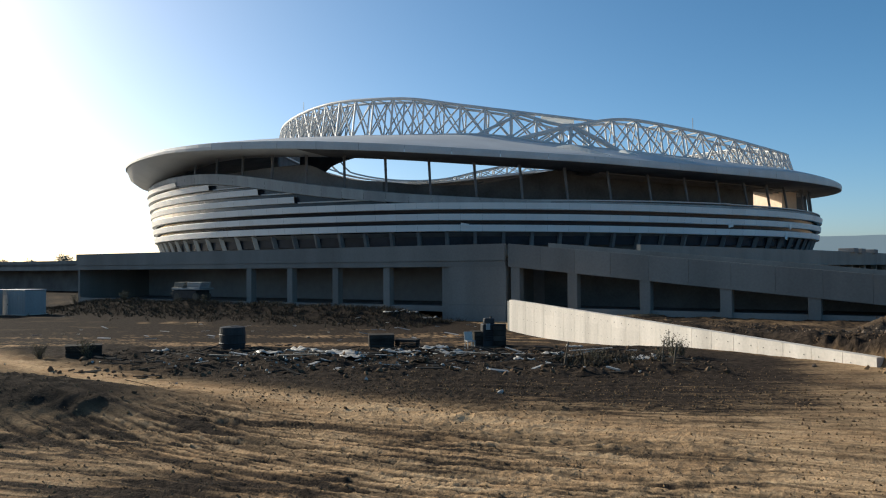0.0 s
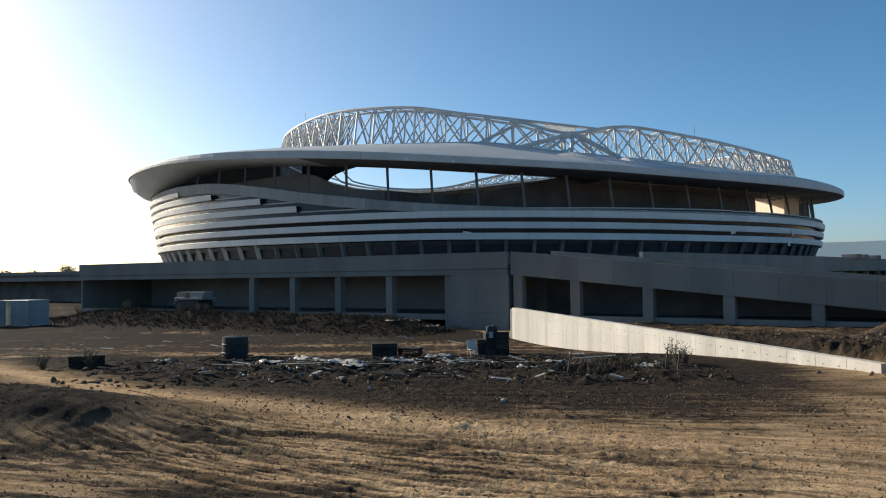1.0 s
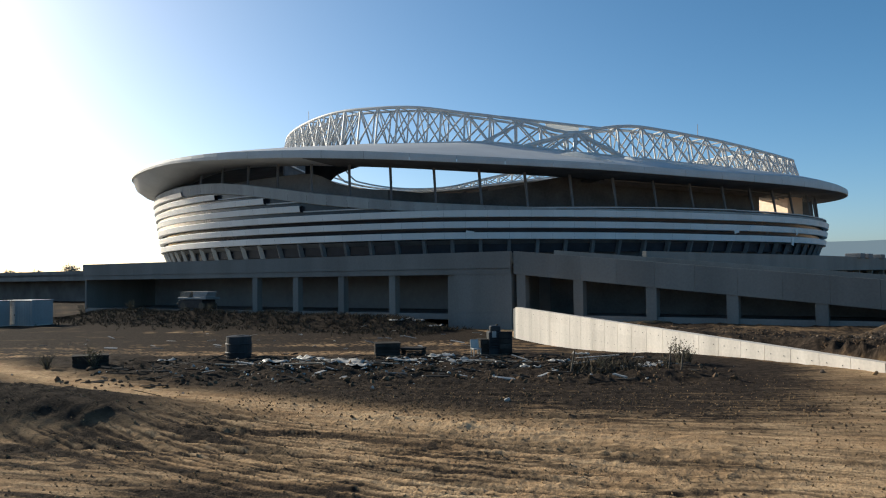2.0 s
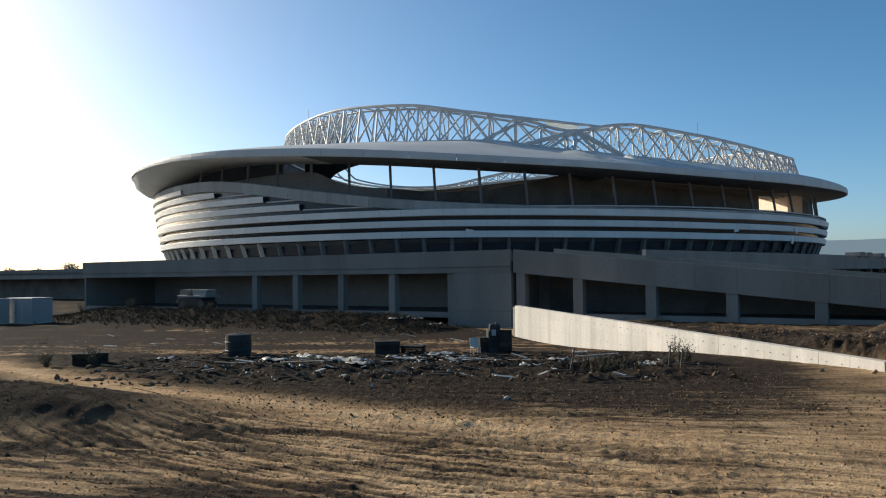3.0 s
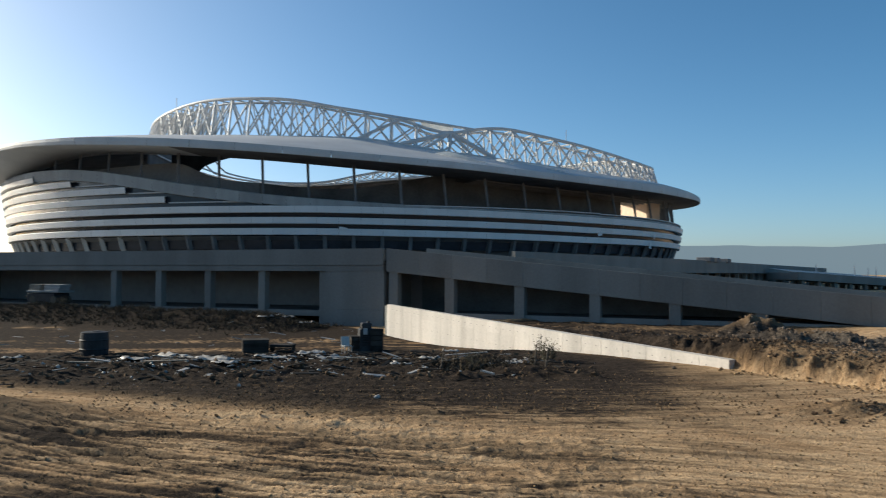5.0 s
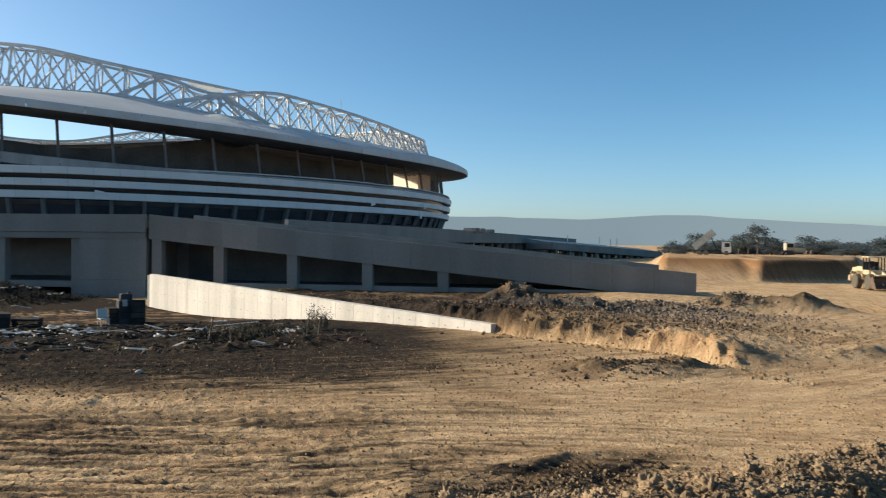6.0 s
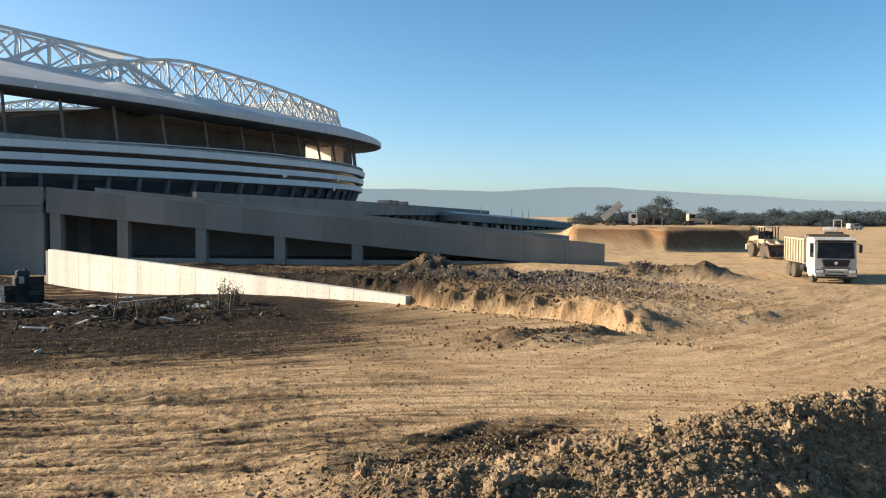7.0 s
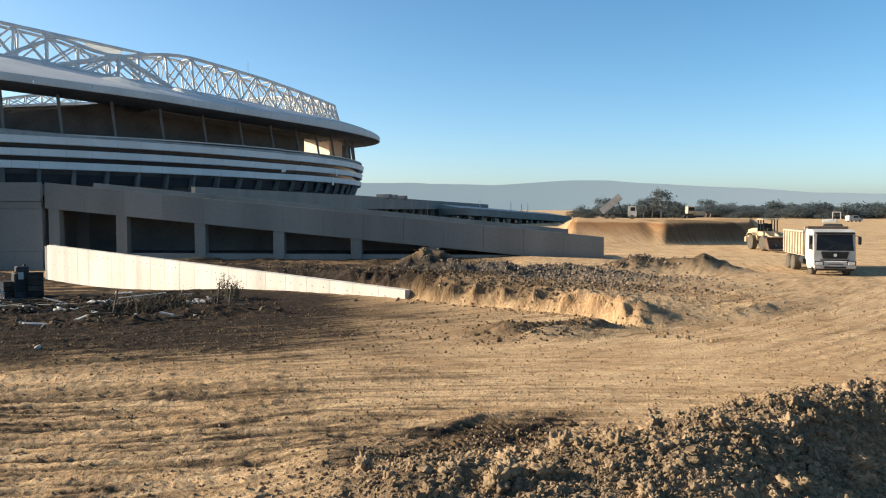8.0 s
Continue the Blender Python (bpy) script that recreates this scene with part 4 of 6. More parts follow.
build_stadium_steel(STADIUM)


# ---------------------------------------------------------------- podium and ramps
def upright_quad(sh, a, b, z0a, z1a, z0b, z1b, thick, back):
    """A wall from plan point a to b with its own foot and head at each end; back: unit plan vector behind it."""
    ax, ay = a
    bx, by = b
    ox, oy = back[0] * thick, back[1] * thick
    vs = [(ax, ay, z0a), (bx, by, z0b), (bx, by, z1b), (ax, ay, z1a), (ax + ox, ay + oy, z0a), (bx + ox, by + oy, z0b), (bx + ox, by + oy, z1b), (ax + ox, ay + oy, z1a)]
    sh.add([Vector(v) for v in vs], [(0, 1, 2, 3), (7, 6, 5, 4), (3, 2, 6, 7), (4, 5, 1, 0), (0, 3, 7, 4), (1, 5, 6, 2)])


BACK = (-POD_D[1], POD_D[0])


def beam_z(s):
    """Foot and head of the edge beam at s; east of the corner it falls with the ramp."""
    if s <= 0:
        return 3.62, 5.6
    return 3.62 - 0.0985 * s, 5.6 - 0.097 * s


def build_podium():
    pod = tagged(new("podium"), "bare grey concrete podium deck on columns with open bays", "podium", kind="structure")
    deck = Shape()
    deck.prism([along(-62, 0.4), along(-0.2, 0.4), along(-0.2, 9.5), (50, 105), (177, 256), (150, 400), (-130, 400), (-150, 215), along(-62, 40)], DECK_Z - 0.5, DECK_Z)
    part("deck", deck, CONCRETE, pod)
    for s0, s1, drop in ((-62.0, -19.25, 0.0), (-19.2, -0.15, 0.0)):
        sh = Shape()
        off = 0.0 if s0 < -30 else -0.12
        upright_quad(sh, along(s0, off), along(s1, off), 4.15, 5.6, 4.15, 5.6, 0.35, BACK)
        part("parapet", sh, CONCRETE, pod)
        sh = Shape()
        upright_quad(sh, along(s0, off + 0.06), along(s1, off + 0.06), 3.62, 4.12, 3.62, 4.12, 0.6, BACK)
        part("edge_beam", sh, CONCRETE, pod)
    post = Shape()
    post.box((0, 0, 2.45), (0.75, 0.75, 4.9), bevel=0.04)
    me = post.data("column", CONCRETE)
    rz = math.degrees(math.atan2(POD_D[1], POD_D[0]))
    for row in (0.55,):
        for s in (-6.35, -13.0, -19.3, -25.4, -31.3, -37.3, -43.3, -49.3, -55.3, -61.3):
            if s < -32:
                continue
            x, y = along(s, row)
            shared("column", me, pod, pose(x, y, -1.25, 0, 0, rz))
    sh = Shape()
    upright_quad(sh, along(-62, 0.35), along(-6.1, 0.35), -0.42, 0.08, -0.42, 0.08, 0.5, BACK)
    part("floor_beam", sh, CONCRETE, pod)
    sh = Shape()
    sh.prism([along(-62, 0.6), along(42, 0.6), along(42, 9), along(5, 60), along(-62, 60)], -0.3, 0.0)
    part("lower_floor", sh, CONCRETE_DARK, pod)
    blk = Shape()
    upright_quad(blk, along(-5.9, -0.02), along(-0.1, -0.02), 0.25, 3.66, 0.25, 3.66, 5.5, BACK)
    part("wall_panel", blk, CONCRETE, pod, "flat grey concrete wall panel beside the joint")
    blk = Shape()
    upright_quad(blk, along(-5.95, -0.1), along(-0.1, -0.1), -1.6, 0.24, -1.6, 0.24, 5.6, BACK)
    part("plinth", blk, CONCRETE, pod)
    back = Shape()
    upright_quad(back, along(-62, 11), along(-0.5, 11), -1.4, 4.6, -1.4, 4.6, 0.3, BACK)
    part("rear_wall", back, REAR_GREY, pod)
    # rear wall behind the ramp coloured darker for the shade in its bays
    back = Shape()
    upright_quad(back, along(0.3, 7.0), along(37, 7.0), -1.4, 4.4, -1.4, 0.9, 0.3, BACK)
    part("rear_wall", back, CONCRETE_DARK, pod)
    west = Shape()
    a, b = along(-62, 40), (-150, 215)
    upright_quad(west, b, a, 3.6, 5.7, 3.6, 5.7, 0.4, (0.8, 0.6))
    part("parapet", west, CONCRETE, pod)
    west = Shape()
    upright_quad(west, (b[0] + 5, b[1] + 4), (a[0] + 5, a[1] + 4), -1.4, 3.7, -1.4, 3.7, 0.4, (0.8, 0.6))
    part("rear_wall", west, CONCRETE_DARK, pod)
    side = Shape()
    upright_quad(side, along(-62, 0.5), along(-62, 40), -1.4, 4.6, -1.4, 4.6, 0.3, (-POD_D[0], -POD_D[1]))
    part("end_wall", side, CONCRETE, pod)
    # east edge of the deck, running away behind the ramp
    for a, b in (((18, 72), (50, 105)), ((50, 105), (113, 180)), ((113, 180), (177, 256))):
        sh = Shape()
        d = Vector((b[0] - a[0], b[1] - a[1])).normalized()
        upright_quad(sh, a, b, 3.6, 5.55, 3.6, 5.55, 0.4, (-d.y, d.x))
        part("parapet", sh, CONCRETE, pod)
        k = int(math.dist(a, b) / 8)
        for i in range(k):
            t = (i + 0.5) / k
            shared("column", me, pod, pose(a[0] + (b[0] - a[0]) * t - d.y, a[1] + (b[1] - a[1]) * t + d.x, -1.3, 0, 0, 50))
        # dark wall added under the deck for its shaded void
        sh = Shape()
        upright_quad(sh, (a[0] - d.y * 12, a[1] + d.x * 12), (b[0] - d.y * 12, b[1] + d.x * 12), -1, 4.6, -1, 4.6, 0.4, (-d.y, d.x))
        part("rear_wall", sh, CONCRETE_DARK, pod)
    for p in ((61, 119), (64, 122.5), (70, 130)):
        sh = Shape()
        sh.box((p[0], p[1], 5.75), (2.6, 2.2, 0.7), 50, bevel=0.05)
        part("roof_hatch", sh, CONCRETE_DARK, pod)
    return pod


def build_ramp():
    rp = tagged(new("ramp"), "grey concrete access ramp falling from the podium to the earth", "ramp", kind="structure")
    L = 43.25
    n = 14
    for k in range(n):
        s0, s1 = 0.12 + (L - 0.12) * k / n, 0.12 + (L - 0.12) * (k + 1) / n - 0.015
        sh = Shape()
        (a0, a1), (b0, b1) = beam_z(s0), beam_z(s1)
        upright_quad(sh, along(s0, 0), along(s1, 0), a0, a1, b0, b1, 0.4, BACK)
        part("parapet_panel", sh, CONCRETE, rp)
    for k in range(n):
        s0, s1 = (L - 1.5) * k / n, (L - 1.5) * (k + 1) / n
        sh = Shape()
        upright_quad(sh, along(s0, 8.6), along(s1, 8.6), beam_z(s0)[0], beam_z(s0)[1] + 0.25, beam_z(s1)[0], beam_z(s1)[1] + 0.25, 0.35, BACK)
        part("parapet_panel", sh, CONCRETE, rp)
    deck = Shape()
    a, b, c, d = along(0.1, 0.3), along(L - 0.4, 0.3), along(L - 0.4, 8.6), along(0.1, 8.6)
    z0, z1 = 4.9, 4.9 - 0.097 * L
    deck.add([Vector((*a, z0)), Vector((*b, z1)), Vector((*c, z1)), Vector((*d, z0)), Vector((*a, z0 - 0.5)), Vector((*b, z1 - 0.5)), Vector((*c, z1 - 0.5)), Vector((*d, z0 - 0.5))],
             [(0, 1, 2, 3), (7, 6, 5, 4), (0, 4, 5, 1), (1, 5, 6, 2), (2, 6, 7, 3), (3, 7, 4, 0)])
    part("carriageway", deck, CONCRETE, rp)
    rz = math.degrees(math.atan2(POD_D[1], POD_D[0]))
    for s in (0.75, 6.0, 12.1, 18.2, 24.2, 30.2):
        h = beam_z(s)[0] + 0.02
        post = Shape()
        post.box((0, 0, (h - 1.3) / 2 + 0.06), (0.85, 0.8, h + 1.3 + 0.1), bevel=0.04)
        me = post.data("column", CONCRETE)
        for row in (0.5,):
            shared("column", me, rp, pose(*along(s, row), 0, 0, 0, rz))
    sill = Shape()
    upright_quad(sill, along(0.2, 0.25), along(36, 0.25), -1.3, 0.16, -1.3, 0.0, 0.5, BACK)
    part("sill_beam", sill, CONCRETE, rp)
    # second ramp east of the deck
    r2 = tagged(new("ramp"), "far concrete ramp on columns, carriageway paled for sunlight", "ramp", kind="structure")
    a, b = Vector((98, 151)), Vector((141, 164.5))
    d = (b - a).normalized()
    w = Vector((-d.y, d.x))

    def slab(name, o0, o1, up, deep, mat, bank=0.0):
        sh = Shape()
        vs = []
        for q, z in ((a, 3.8), (b, 1.6)):
            for o in (o0, o1):
                for dz in (up, up - deep):
                    vs.append(Vector((q.x + w.x * o, q.y + w.y * o, z + dz + (bank if o == o1 else 0.0))))
        sh.add(vs, [(0, 2, 6, 4), (1, 5, 7, 3), (0, 4, 5, 1), (2, 3, 7, 6), (0, 1, 3, 2), (4, 6, 7, 5)])
        part(name, sh, mat, r2)

    slab("bridge_deck", 0, 8, 0, 1.5, CONCRETE)
    # pale, tilted top slab stands for sunlight on the carriageway
    slab("carriageway", 0.5, 7.5, 0.06, 0.05, CONCRETE_PALE, 0.9)
    slab("kerb", 0, 0.45, 0.12, 0.11, CONCRETE)
    post = Shape()
    post.box((0, 0, 0), (0.9, 0.9, 5.0), bevel=0.05)
    me = post.data("column", CONCRETE)
    for i in range(9):
        for o in (1.2, 6.8):
            q = a.lerp(b, (i + 0.5) / 9) + w * o
            shared("column", me, r2, pose(q.x, q.y, 2.2 * (1 - i / 9) - 2.3, 0, 0, 17))


def build_retaining_wall():
    wl = tagged(new("retaining_wall"), "pale sunlit new concrete retaining wall with formwork joints", "wall", kind="structure")
    a, b = Vector(WALL_A), Vector(WALL_B)
    d = (b - a).normalized()
    back = (-d.y, d.x)
    L = (b - a).length
    n = 22
    for k in range(n):
        s0, s1 = L * k / n, L * (k + 1) / n - 0.02
        sh = Shape()
        p, q = a + d * s0, a + d * s1
        t0 = 1.14 + (0.36 - 1.14) * s0 / L
        t1 = 1.14 + (0.36 - 1.14) * s1 / L
        upright_quad(sh, p, q, -1.9, t0, -1.9, t1, 0.4, back)
        w = part("formwork_panel", sh, CONCRETE_PALE, wl)
        lift = Shape()    # pour joint: a slightly prouder lower lift
        upright_quad(lift, p - Vector(back) * 0.012, q - Vector(back) * 0.012, -1.9, t0 - 0.62, -1.9, t1 - 0.6, 0.05, back)
        part("lower_lift", lift, CONCRETE_PALE, wl)
    ret = Shape()         # return at the far end, in darker concrete for its shaded face
    e = Vector(back)
    upright_quad(ret, a, a + e * 1.2, -1.9, 1.05, -1.9, 0.9, 0.4, (-d.x, -d.y))
    part("return_wall", ret, CONCRETE, wl)
    hole = Shape()
    hole.turn([(0, 0.02), (0.02, 0.02)], (0, 0, 0), "x", 8)
    me = hole.data("tie_hole", CONCRETE_DARK)
    ang = math.degrees(math.atan2(-back[1], -back[0]))
    for k in range(n):
        for u in (0.25, 0.75):
            s = L * (k + u) / n
            top = 1.14 - 0.78 * s / L
            for dz in (0.32, 1.25):
                p = a + d * s
                if top - dz > -1.2:
                    shared("tie_hole", me, wl, pose(p.x - back[0] * 0.006, p.y - back[1] * 0.006, top - dz, 0, 0, ang))


build_podium()
build_ramp()
build_retaining_wall()


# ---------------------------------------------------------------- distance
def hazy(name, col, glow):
    """Far land as a plain backdrop, its haze put into colour and glow."""
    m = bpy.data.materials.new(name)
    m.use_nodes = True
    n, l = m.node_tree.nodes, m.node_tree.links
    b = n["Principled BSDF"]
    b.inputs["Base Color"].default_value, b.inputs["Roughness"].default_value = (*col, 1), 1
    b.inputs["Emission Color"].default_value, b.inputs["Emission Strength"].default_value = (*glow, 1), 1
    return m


def build_mountains():
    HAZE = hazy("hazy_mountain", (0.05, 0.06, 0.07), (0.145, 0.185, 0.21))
    sh = Shape()
    lo, hi = [], []
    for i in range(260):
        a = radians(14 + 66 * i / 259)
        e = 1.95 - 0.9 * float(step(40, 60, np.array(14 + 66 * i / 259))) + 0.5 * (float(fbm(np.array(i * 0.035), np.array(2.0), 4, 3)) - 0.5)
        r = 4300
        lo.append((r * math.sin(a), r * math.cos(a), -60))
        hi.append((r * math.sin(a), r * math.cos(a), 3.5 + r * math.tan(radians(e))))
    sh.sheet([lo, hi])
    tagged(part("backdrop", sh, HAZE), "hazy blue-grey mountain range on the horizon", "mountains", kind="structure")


build_mountains()


# ---------------------------------------------------------------- loose things: materials
PAINT_WHITE = material("dusty_white_paint", (0.43, 0.42, 0.395), 0.55, vary=0.22, scale=1.2, fine=10, bump=0.02)
PAINT_CREAM = material("dusty_cream_paint", (0.43, 0.36, 0.26), 0.7, vary=0.2, scale=1.2, fine=10, bump=0.02)
PAINT_YELLOW = material("dusty_yellow_paint", (0.46, 0.36, 0.23), 0.75, vary=0.25, scale=1.0, fine=9, bump=0.02)
RUBBER = material("dusty_rubber", (0.10, 0.084, 0.064), 0.9, vary=0.3, scale=3)
BLACK = material("black_plastic", (0.02, 0.02, 0.022), 0.6, vary=0.3, scale=3, bump=0.0)
SCREEN = material("tinted_glass", (0.012, 0.014, 0.017), 0.35, vary=0.2, scale=1, bump=0.0, spec=0.25)
RUST = material("worn_brown_steel", (0.13, 0.085, 0.06), 0.8, vary=0.35, scale=2)
DARK_STEEL = material("dark_grey_steel", (0.04, 0.041, 0.043), 0.6, vary=0.35, scale=2, spec=0.1)
LAMP = material("clear_lamp_glass", (0.55, 0.55, 0.52), 0.15, vary=0.1, scale=4, bump=0.0, spec=0.6)
TIN = material("white_sheet_metal", (0.33, 0.325, 0.315), 0.55, vary=0.15, scale=0.6, fine=6, bump=0.03, streak=True)
PLASTIC = material("torn_pale_sheeting", (0.38, 0.355, 0.32), 0.5, vary=0.3, scale=2, fine=12)
TIMBER = material("grey_timber", (0.28, 0.24, 0.19), 0.85, vary=0.3, scale=2, fine=20)
CLOD = material("broken_clay", (0.215, 0.152, 0.094), 0.95, vary=0.4, scale=1.2, fine=14, bump=0.5, per_island=0.3, spec=0.04)
PEBBLE = material("tan_crumbs", (0.27, 0.18, 0.095), 0.95, vary=0.35, scale=1.6, fine=11, bump=0.0, per_island=0.4, spec=0.04)
DARK_CLOD = material("dark_soil_lump", (0.115, 0.078, 0.05), 0.95, vary=0.35, scale=1.6, fine=11, bump=0.4, per_island=0.35, spec=0.04)
CRUMB = material("brown_crumbs", (0.15, 0.10, 0.06), 0.95, vary=0.35, scale=1.6, fine=11, bump=0.0, per_island=0.35, spec=0.04)
RUBBLE = material("grey_rubble", (0.17, 0.132, 0.10), 0.95, vary=0.35, scale=1.6, fine=11, bump=0.5, per_island=0.35, spec=0.04)
DRY_LEAF = material("dusty_shrub_leaf", (0.075, 0.07, 0.04), 0.8, vary=0.35, scale=4, bump=0.0, per_island=0.35)
# blue-grey leaf colour carries the haze of distance
TREE_LEAF = material("haze_grey_tree_leaf", (0.10, 0.12, 0.122), 1.0, vary=0.2, scale=0.5, bump=0.0, per_island=0.15)
let_through(TREE_LEAF, 0.5)
let_through(DRY_LEAF, 0.2)
DEAD_STALK = material("dead_brown_stalk", (0.085, 0.068, 0.048), 0.9, vary=0.4, scale=0.8, bump=0.0, per_island=0.3, spec=0.04)
BARK = material("brown_bark", (0.10, 0.08, 0.06), 0.9, vary=0.3, scale=3)
GREY_STEEL = material("dusty_grey_steel", (0.26, 0.26, 0.25), 0.7, vary=0.25, scale=1)
DEBRIS_DARK = material("burnt_debris", (0.05, 0.045, 0.04), 0.9, vary=0.4, scale=2, per_object=0.3, spec=0.04)


# ---------------------------------------------------------------- vehicles
def wheel(parent, x, y, r, w, name="wheel", rim=None):
    """A wheel whose axle runs along x: tyre with lugs, dished rim."""
    ty = Shape()
    ty.turn([(-w / 2, r * 0.62), (-w / 2, r * 0.9), (-w * 0.36, r), (w * 0.36, r), (w / 2, r * 0.9), (w / 2, r * 0.62)], (x, y, r), "x", 24)
    for i in range(20):
        t = 2 * math.pi * i / 20
        ty.box((x, y + r * math.cos(t), r + r * math.sin(t)), (w * 0.8, r * 0.12, r * 0.05), rx=math.degrees(t) + 90)
    tyre = part(name, ty, RUBBER, parent, "dusty black tyre")
    ri = Shape()
    ri.turn([(-w * 0.42, r * 0.6), (-w * 0.3, r * 0.5), (-w * 0.28, r * 0.22), (-w * 0.45, r * 0.18), (w * 0.45, r * 0.18), (w * 0.28, r * 0.22), (w * 0.3, r * 0.5), (w * 0.42, r * 0.6)], (x, y, r), "x", 18)
    part("rim", ri, rim or DARK_STEEL, tyre)


def dump_truck(at, rz):
    """Front at the origin looking to -y, 7.8 m long."""
    tr = blank("dump_truck", at, rz)
    tagged(tr, "white dump truck with a ribbed cream tipping body on earth", "truck", "vehicles of the site")
    sh = Shape()
    sh.side([(0.12, 0.55), (0.0, 1.0), (0.02, 1.55), (0.16, 2.75), (0.4, 2.92), (2.0, 2.95), (2.1, 2.8), (2.1, 1.0), (1.85, 0.95), (1.75, 0.62), (1.45, 0.42), (0.75, 0.42), (0.45, 0.62)], -1.22, 1.22)
    cab = part("cab", sh, PAINT_WHITE, tr, "dusty white cab")
    sh = Shape()
    sh.add([Vector(p) for p in ((-1.1, -0.02, 1.62), (1.1, -0.02, 1.62), (1.04, 0.115, 2.62), (-1.04, 0.115, 2.62))], [(0, 1, 2, 3)])
    w = part("windscreen", sh, SCREEN, cab, "dark tinted windscreen")
    for x in (-0.55, 0.45):
        sh = Shape()
        sh.tube((x, -0.05, 1.64), (x + 0.5, -0.0, 1.95), 0.015, 5)
        part("wiper", sh, BLACK, cab)
    sh = Shape()
    sh.box((0, 0.04, 2.72), (2.3, 0.3, 0.12), bevel=0.04)
    part("sun_visor", sh, BLACK, cab)
    gr = Shape()
    gr.box((0, -0.02, 1.33), (1.45, 0.08, 0.44), bevel=0.05, taper=1.14)
    grille = part("grille", gr, BLACK, cab, "black radiator grille")
    for z in (1.2, 1.3, 1.4):
        sh = Shape()
        sh.box((0, -0.07, z), (1.36, 0.03, 0.025))
        part("grille_bar", sh, DARK_STEEL, grille)
    sh = Shape()
    sh.turn([(-0.02, 0.1), (0.02, 0.1)], (0, -0.09, 1.33), "y", 14)
    part("badge", sh, LAMP, grille)
    bp = Shape()
    bp.box((0, 0.06, 0.72), (2.46, 0.36, 0.5), bevel=0.06)
    bumper = part("bumper", bp, PAINT_WHITE, tr, "dusty white steel bumper")
    for x in (-0.95, 0.95):
        sh = Shape()
        sh.box((x, -0.13, 0.8), (0.42, 0.05, 0.2), bevel=0.02)
        part("headlight", sh, LAMP, bumper)
        sh = Shape()
        sh.box((x, -0.115, 0.83), (0.56, 0.04, 0.26), bevel=0.02)
        part("lamp_recess", sh, BLACK, bumper)
    for z, w, hh in ((0.56, 1.3, 0.13), (0.78, 0.9, 0.06)):
        sh = Shape()
        sh.box((0, -0.125, z), (w, 0.04, hh), bevel=0.01)
        part("air_intake", sh, BLACK, bumper)
    sh = Shape()
    sh.box((0, 0.0, 1.02), (1.7, 0.06, 0.07), bevel=0.01)
    part("bumper_gap", sh, BLACK, cab)
    sh = Shape()
    sh.box((0, 0.12, 0.42), (2.3, 0.3, 0.14), bevel=0.03)
    part("apron", sh, DARK_STEEL, bumper)
    sh = Shape()
    sh.box((0, -0.15, 0.86), (0.5, 0.02, 0.11))
    part("plate", sh, TIN, bumper)
    for sx in (-1, 1):
        sh = Shape()
        sh.tube((sx * 1.22, 0.15, 2.55), (sx * 1.42, -0.02, 2.5), 0.02, 5)
        sh.box((sx * 1.43, -0.02, 2.25), (0.2, 0.1, 0.5), bevel=0.04)
        part("mirror", sh, BLACK, cab)
        sh = Shape()
        sh.add([Vector(p) for p in ((sx * 1.226, 0.35, 1.65), (sx * 1.226, 1.25, 1.65), (sx * 1.226, 1.25, 2.55), (sx * 1.226, 0.42, 2.55))], [(0, 1, 2, 3)])
        part("side_window", sh, SCREEN, cab)
        sh = Shape()
        sh.box((sx * 1.12, 0.85, 0.42), (0.24, 0.6, 0.06), bevel=0.01)
        part("step", sh, DARK_STEEL, cab)
    ch = Shape()
    for x in (-0.42, 0.42):
        ch.box((x, 4.6, 0.92), (0.12, 6.4, 0.3))
    part("chassis", ch, DARK_STEEL, tr)
    sh = Shape()
    sh.tube((-0.95, 2.5, 0.85), (-0.95, 3.5, 0.85), 0.3, 14)
    part("fuel_tank", sh, DARK_STEEL, tr)
    bd = Shape()
    x1, z0, z1, y0, y1, t = 1.22, 1.2, 2.75, 2.3, 7.7, 0.07
    bd.box((0, (y0 + y1) / 2, z0), (2 * x1, y1 - y0, 0.12))
    for sx in (-1, 1):
        bd.box((sx * (x1 - t / 2), (y0 + y1) / 2, (z0 + z1) / 2), (t, y1 - y0, z1 - z0))
    bd.box((0, y0 + t / 2, (z0 + z1) / 2 + 0.18), (2 * x1, t, z1 - z0 + 0.36))
    bd.box((0, y1 - t / 2, (z0 + z1) / 2), (2 * x1, t, z1 - z0))
    body = part("tipping_body", bd, PAINT_CREAM, tr, "ribbed cream steel tipping body")
    sh = Shape()
    sh.box((0, y0 - 0.34, z1 + 0.32), (2 * x1, 0.8, 0.08), bevel=0.02)
    sh.box((0, y0 - 0.72, z1 + 0.26), (2 * x1, 0.05, 0.2), bevel=0.01)
    part("cab_guard", sh, RUST, body, "dark brown steel guard over the cab")
    for sx in (-1, 1):
        for i in range(8):
            sh = Shape()
            sh.box((sx * (x1 + 0.045), y0 + 0.15 + i * (y1 - y0 - 0.3) / 7, (z0 + z1) / 2), (0.11, 0.14, z1 - z0), bevel=0.015)
            part("rib", sh, PAINT_CREAM, body)
        sh = Shape()
        sh.box((sx * (x1 + 0.03), (y0 + y1) / 2, z1), (0.16, y1 - y0, 0.12), bevel=0.02)
        part("top_rail", sh, PAINT_CREAM, body)
    ld = Shape()
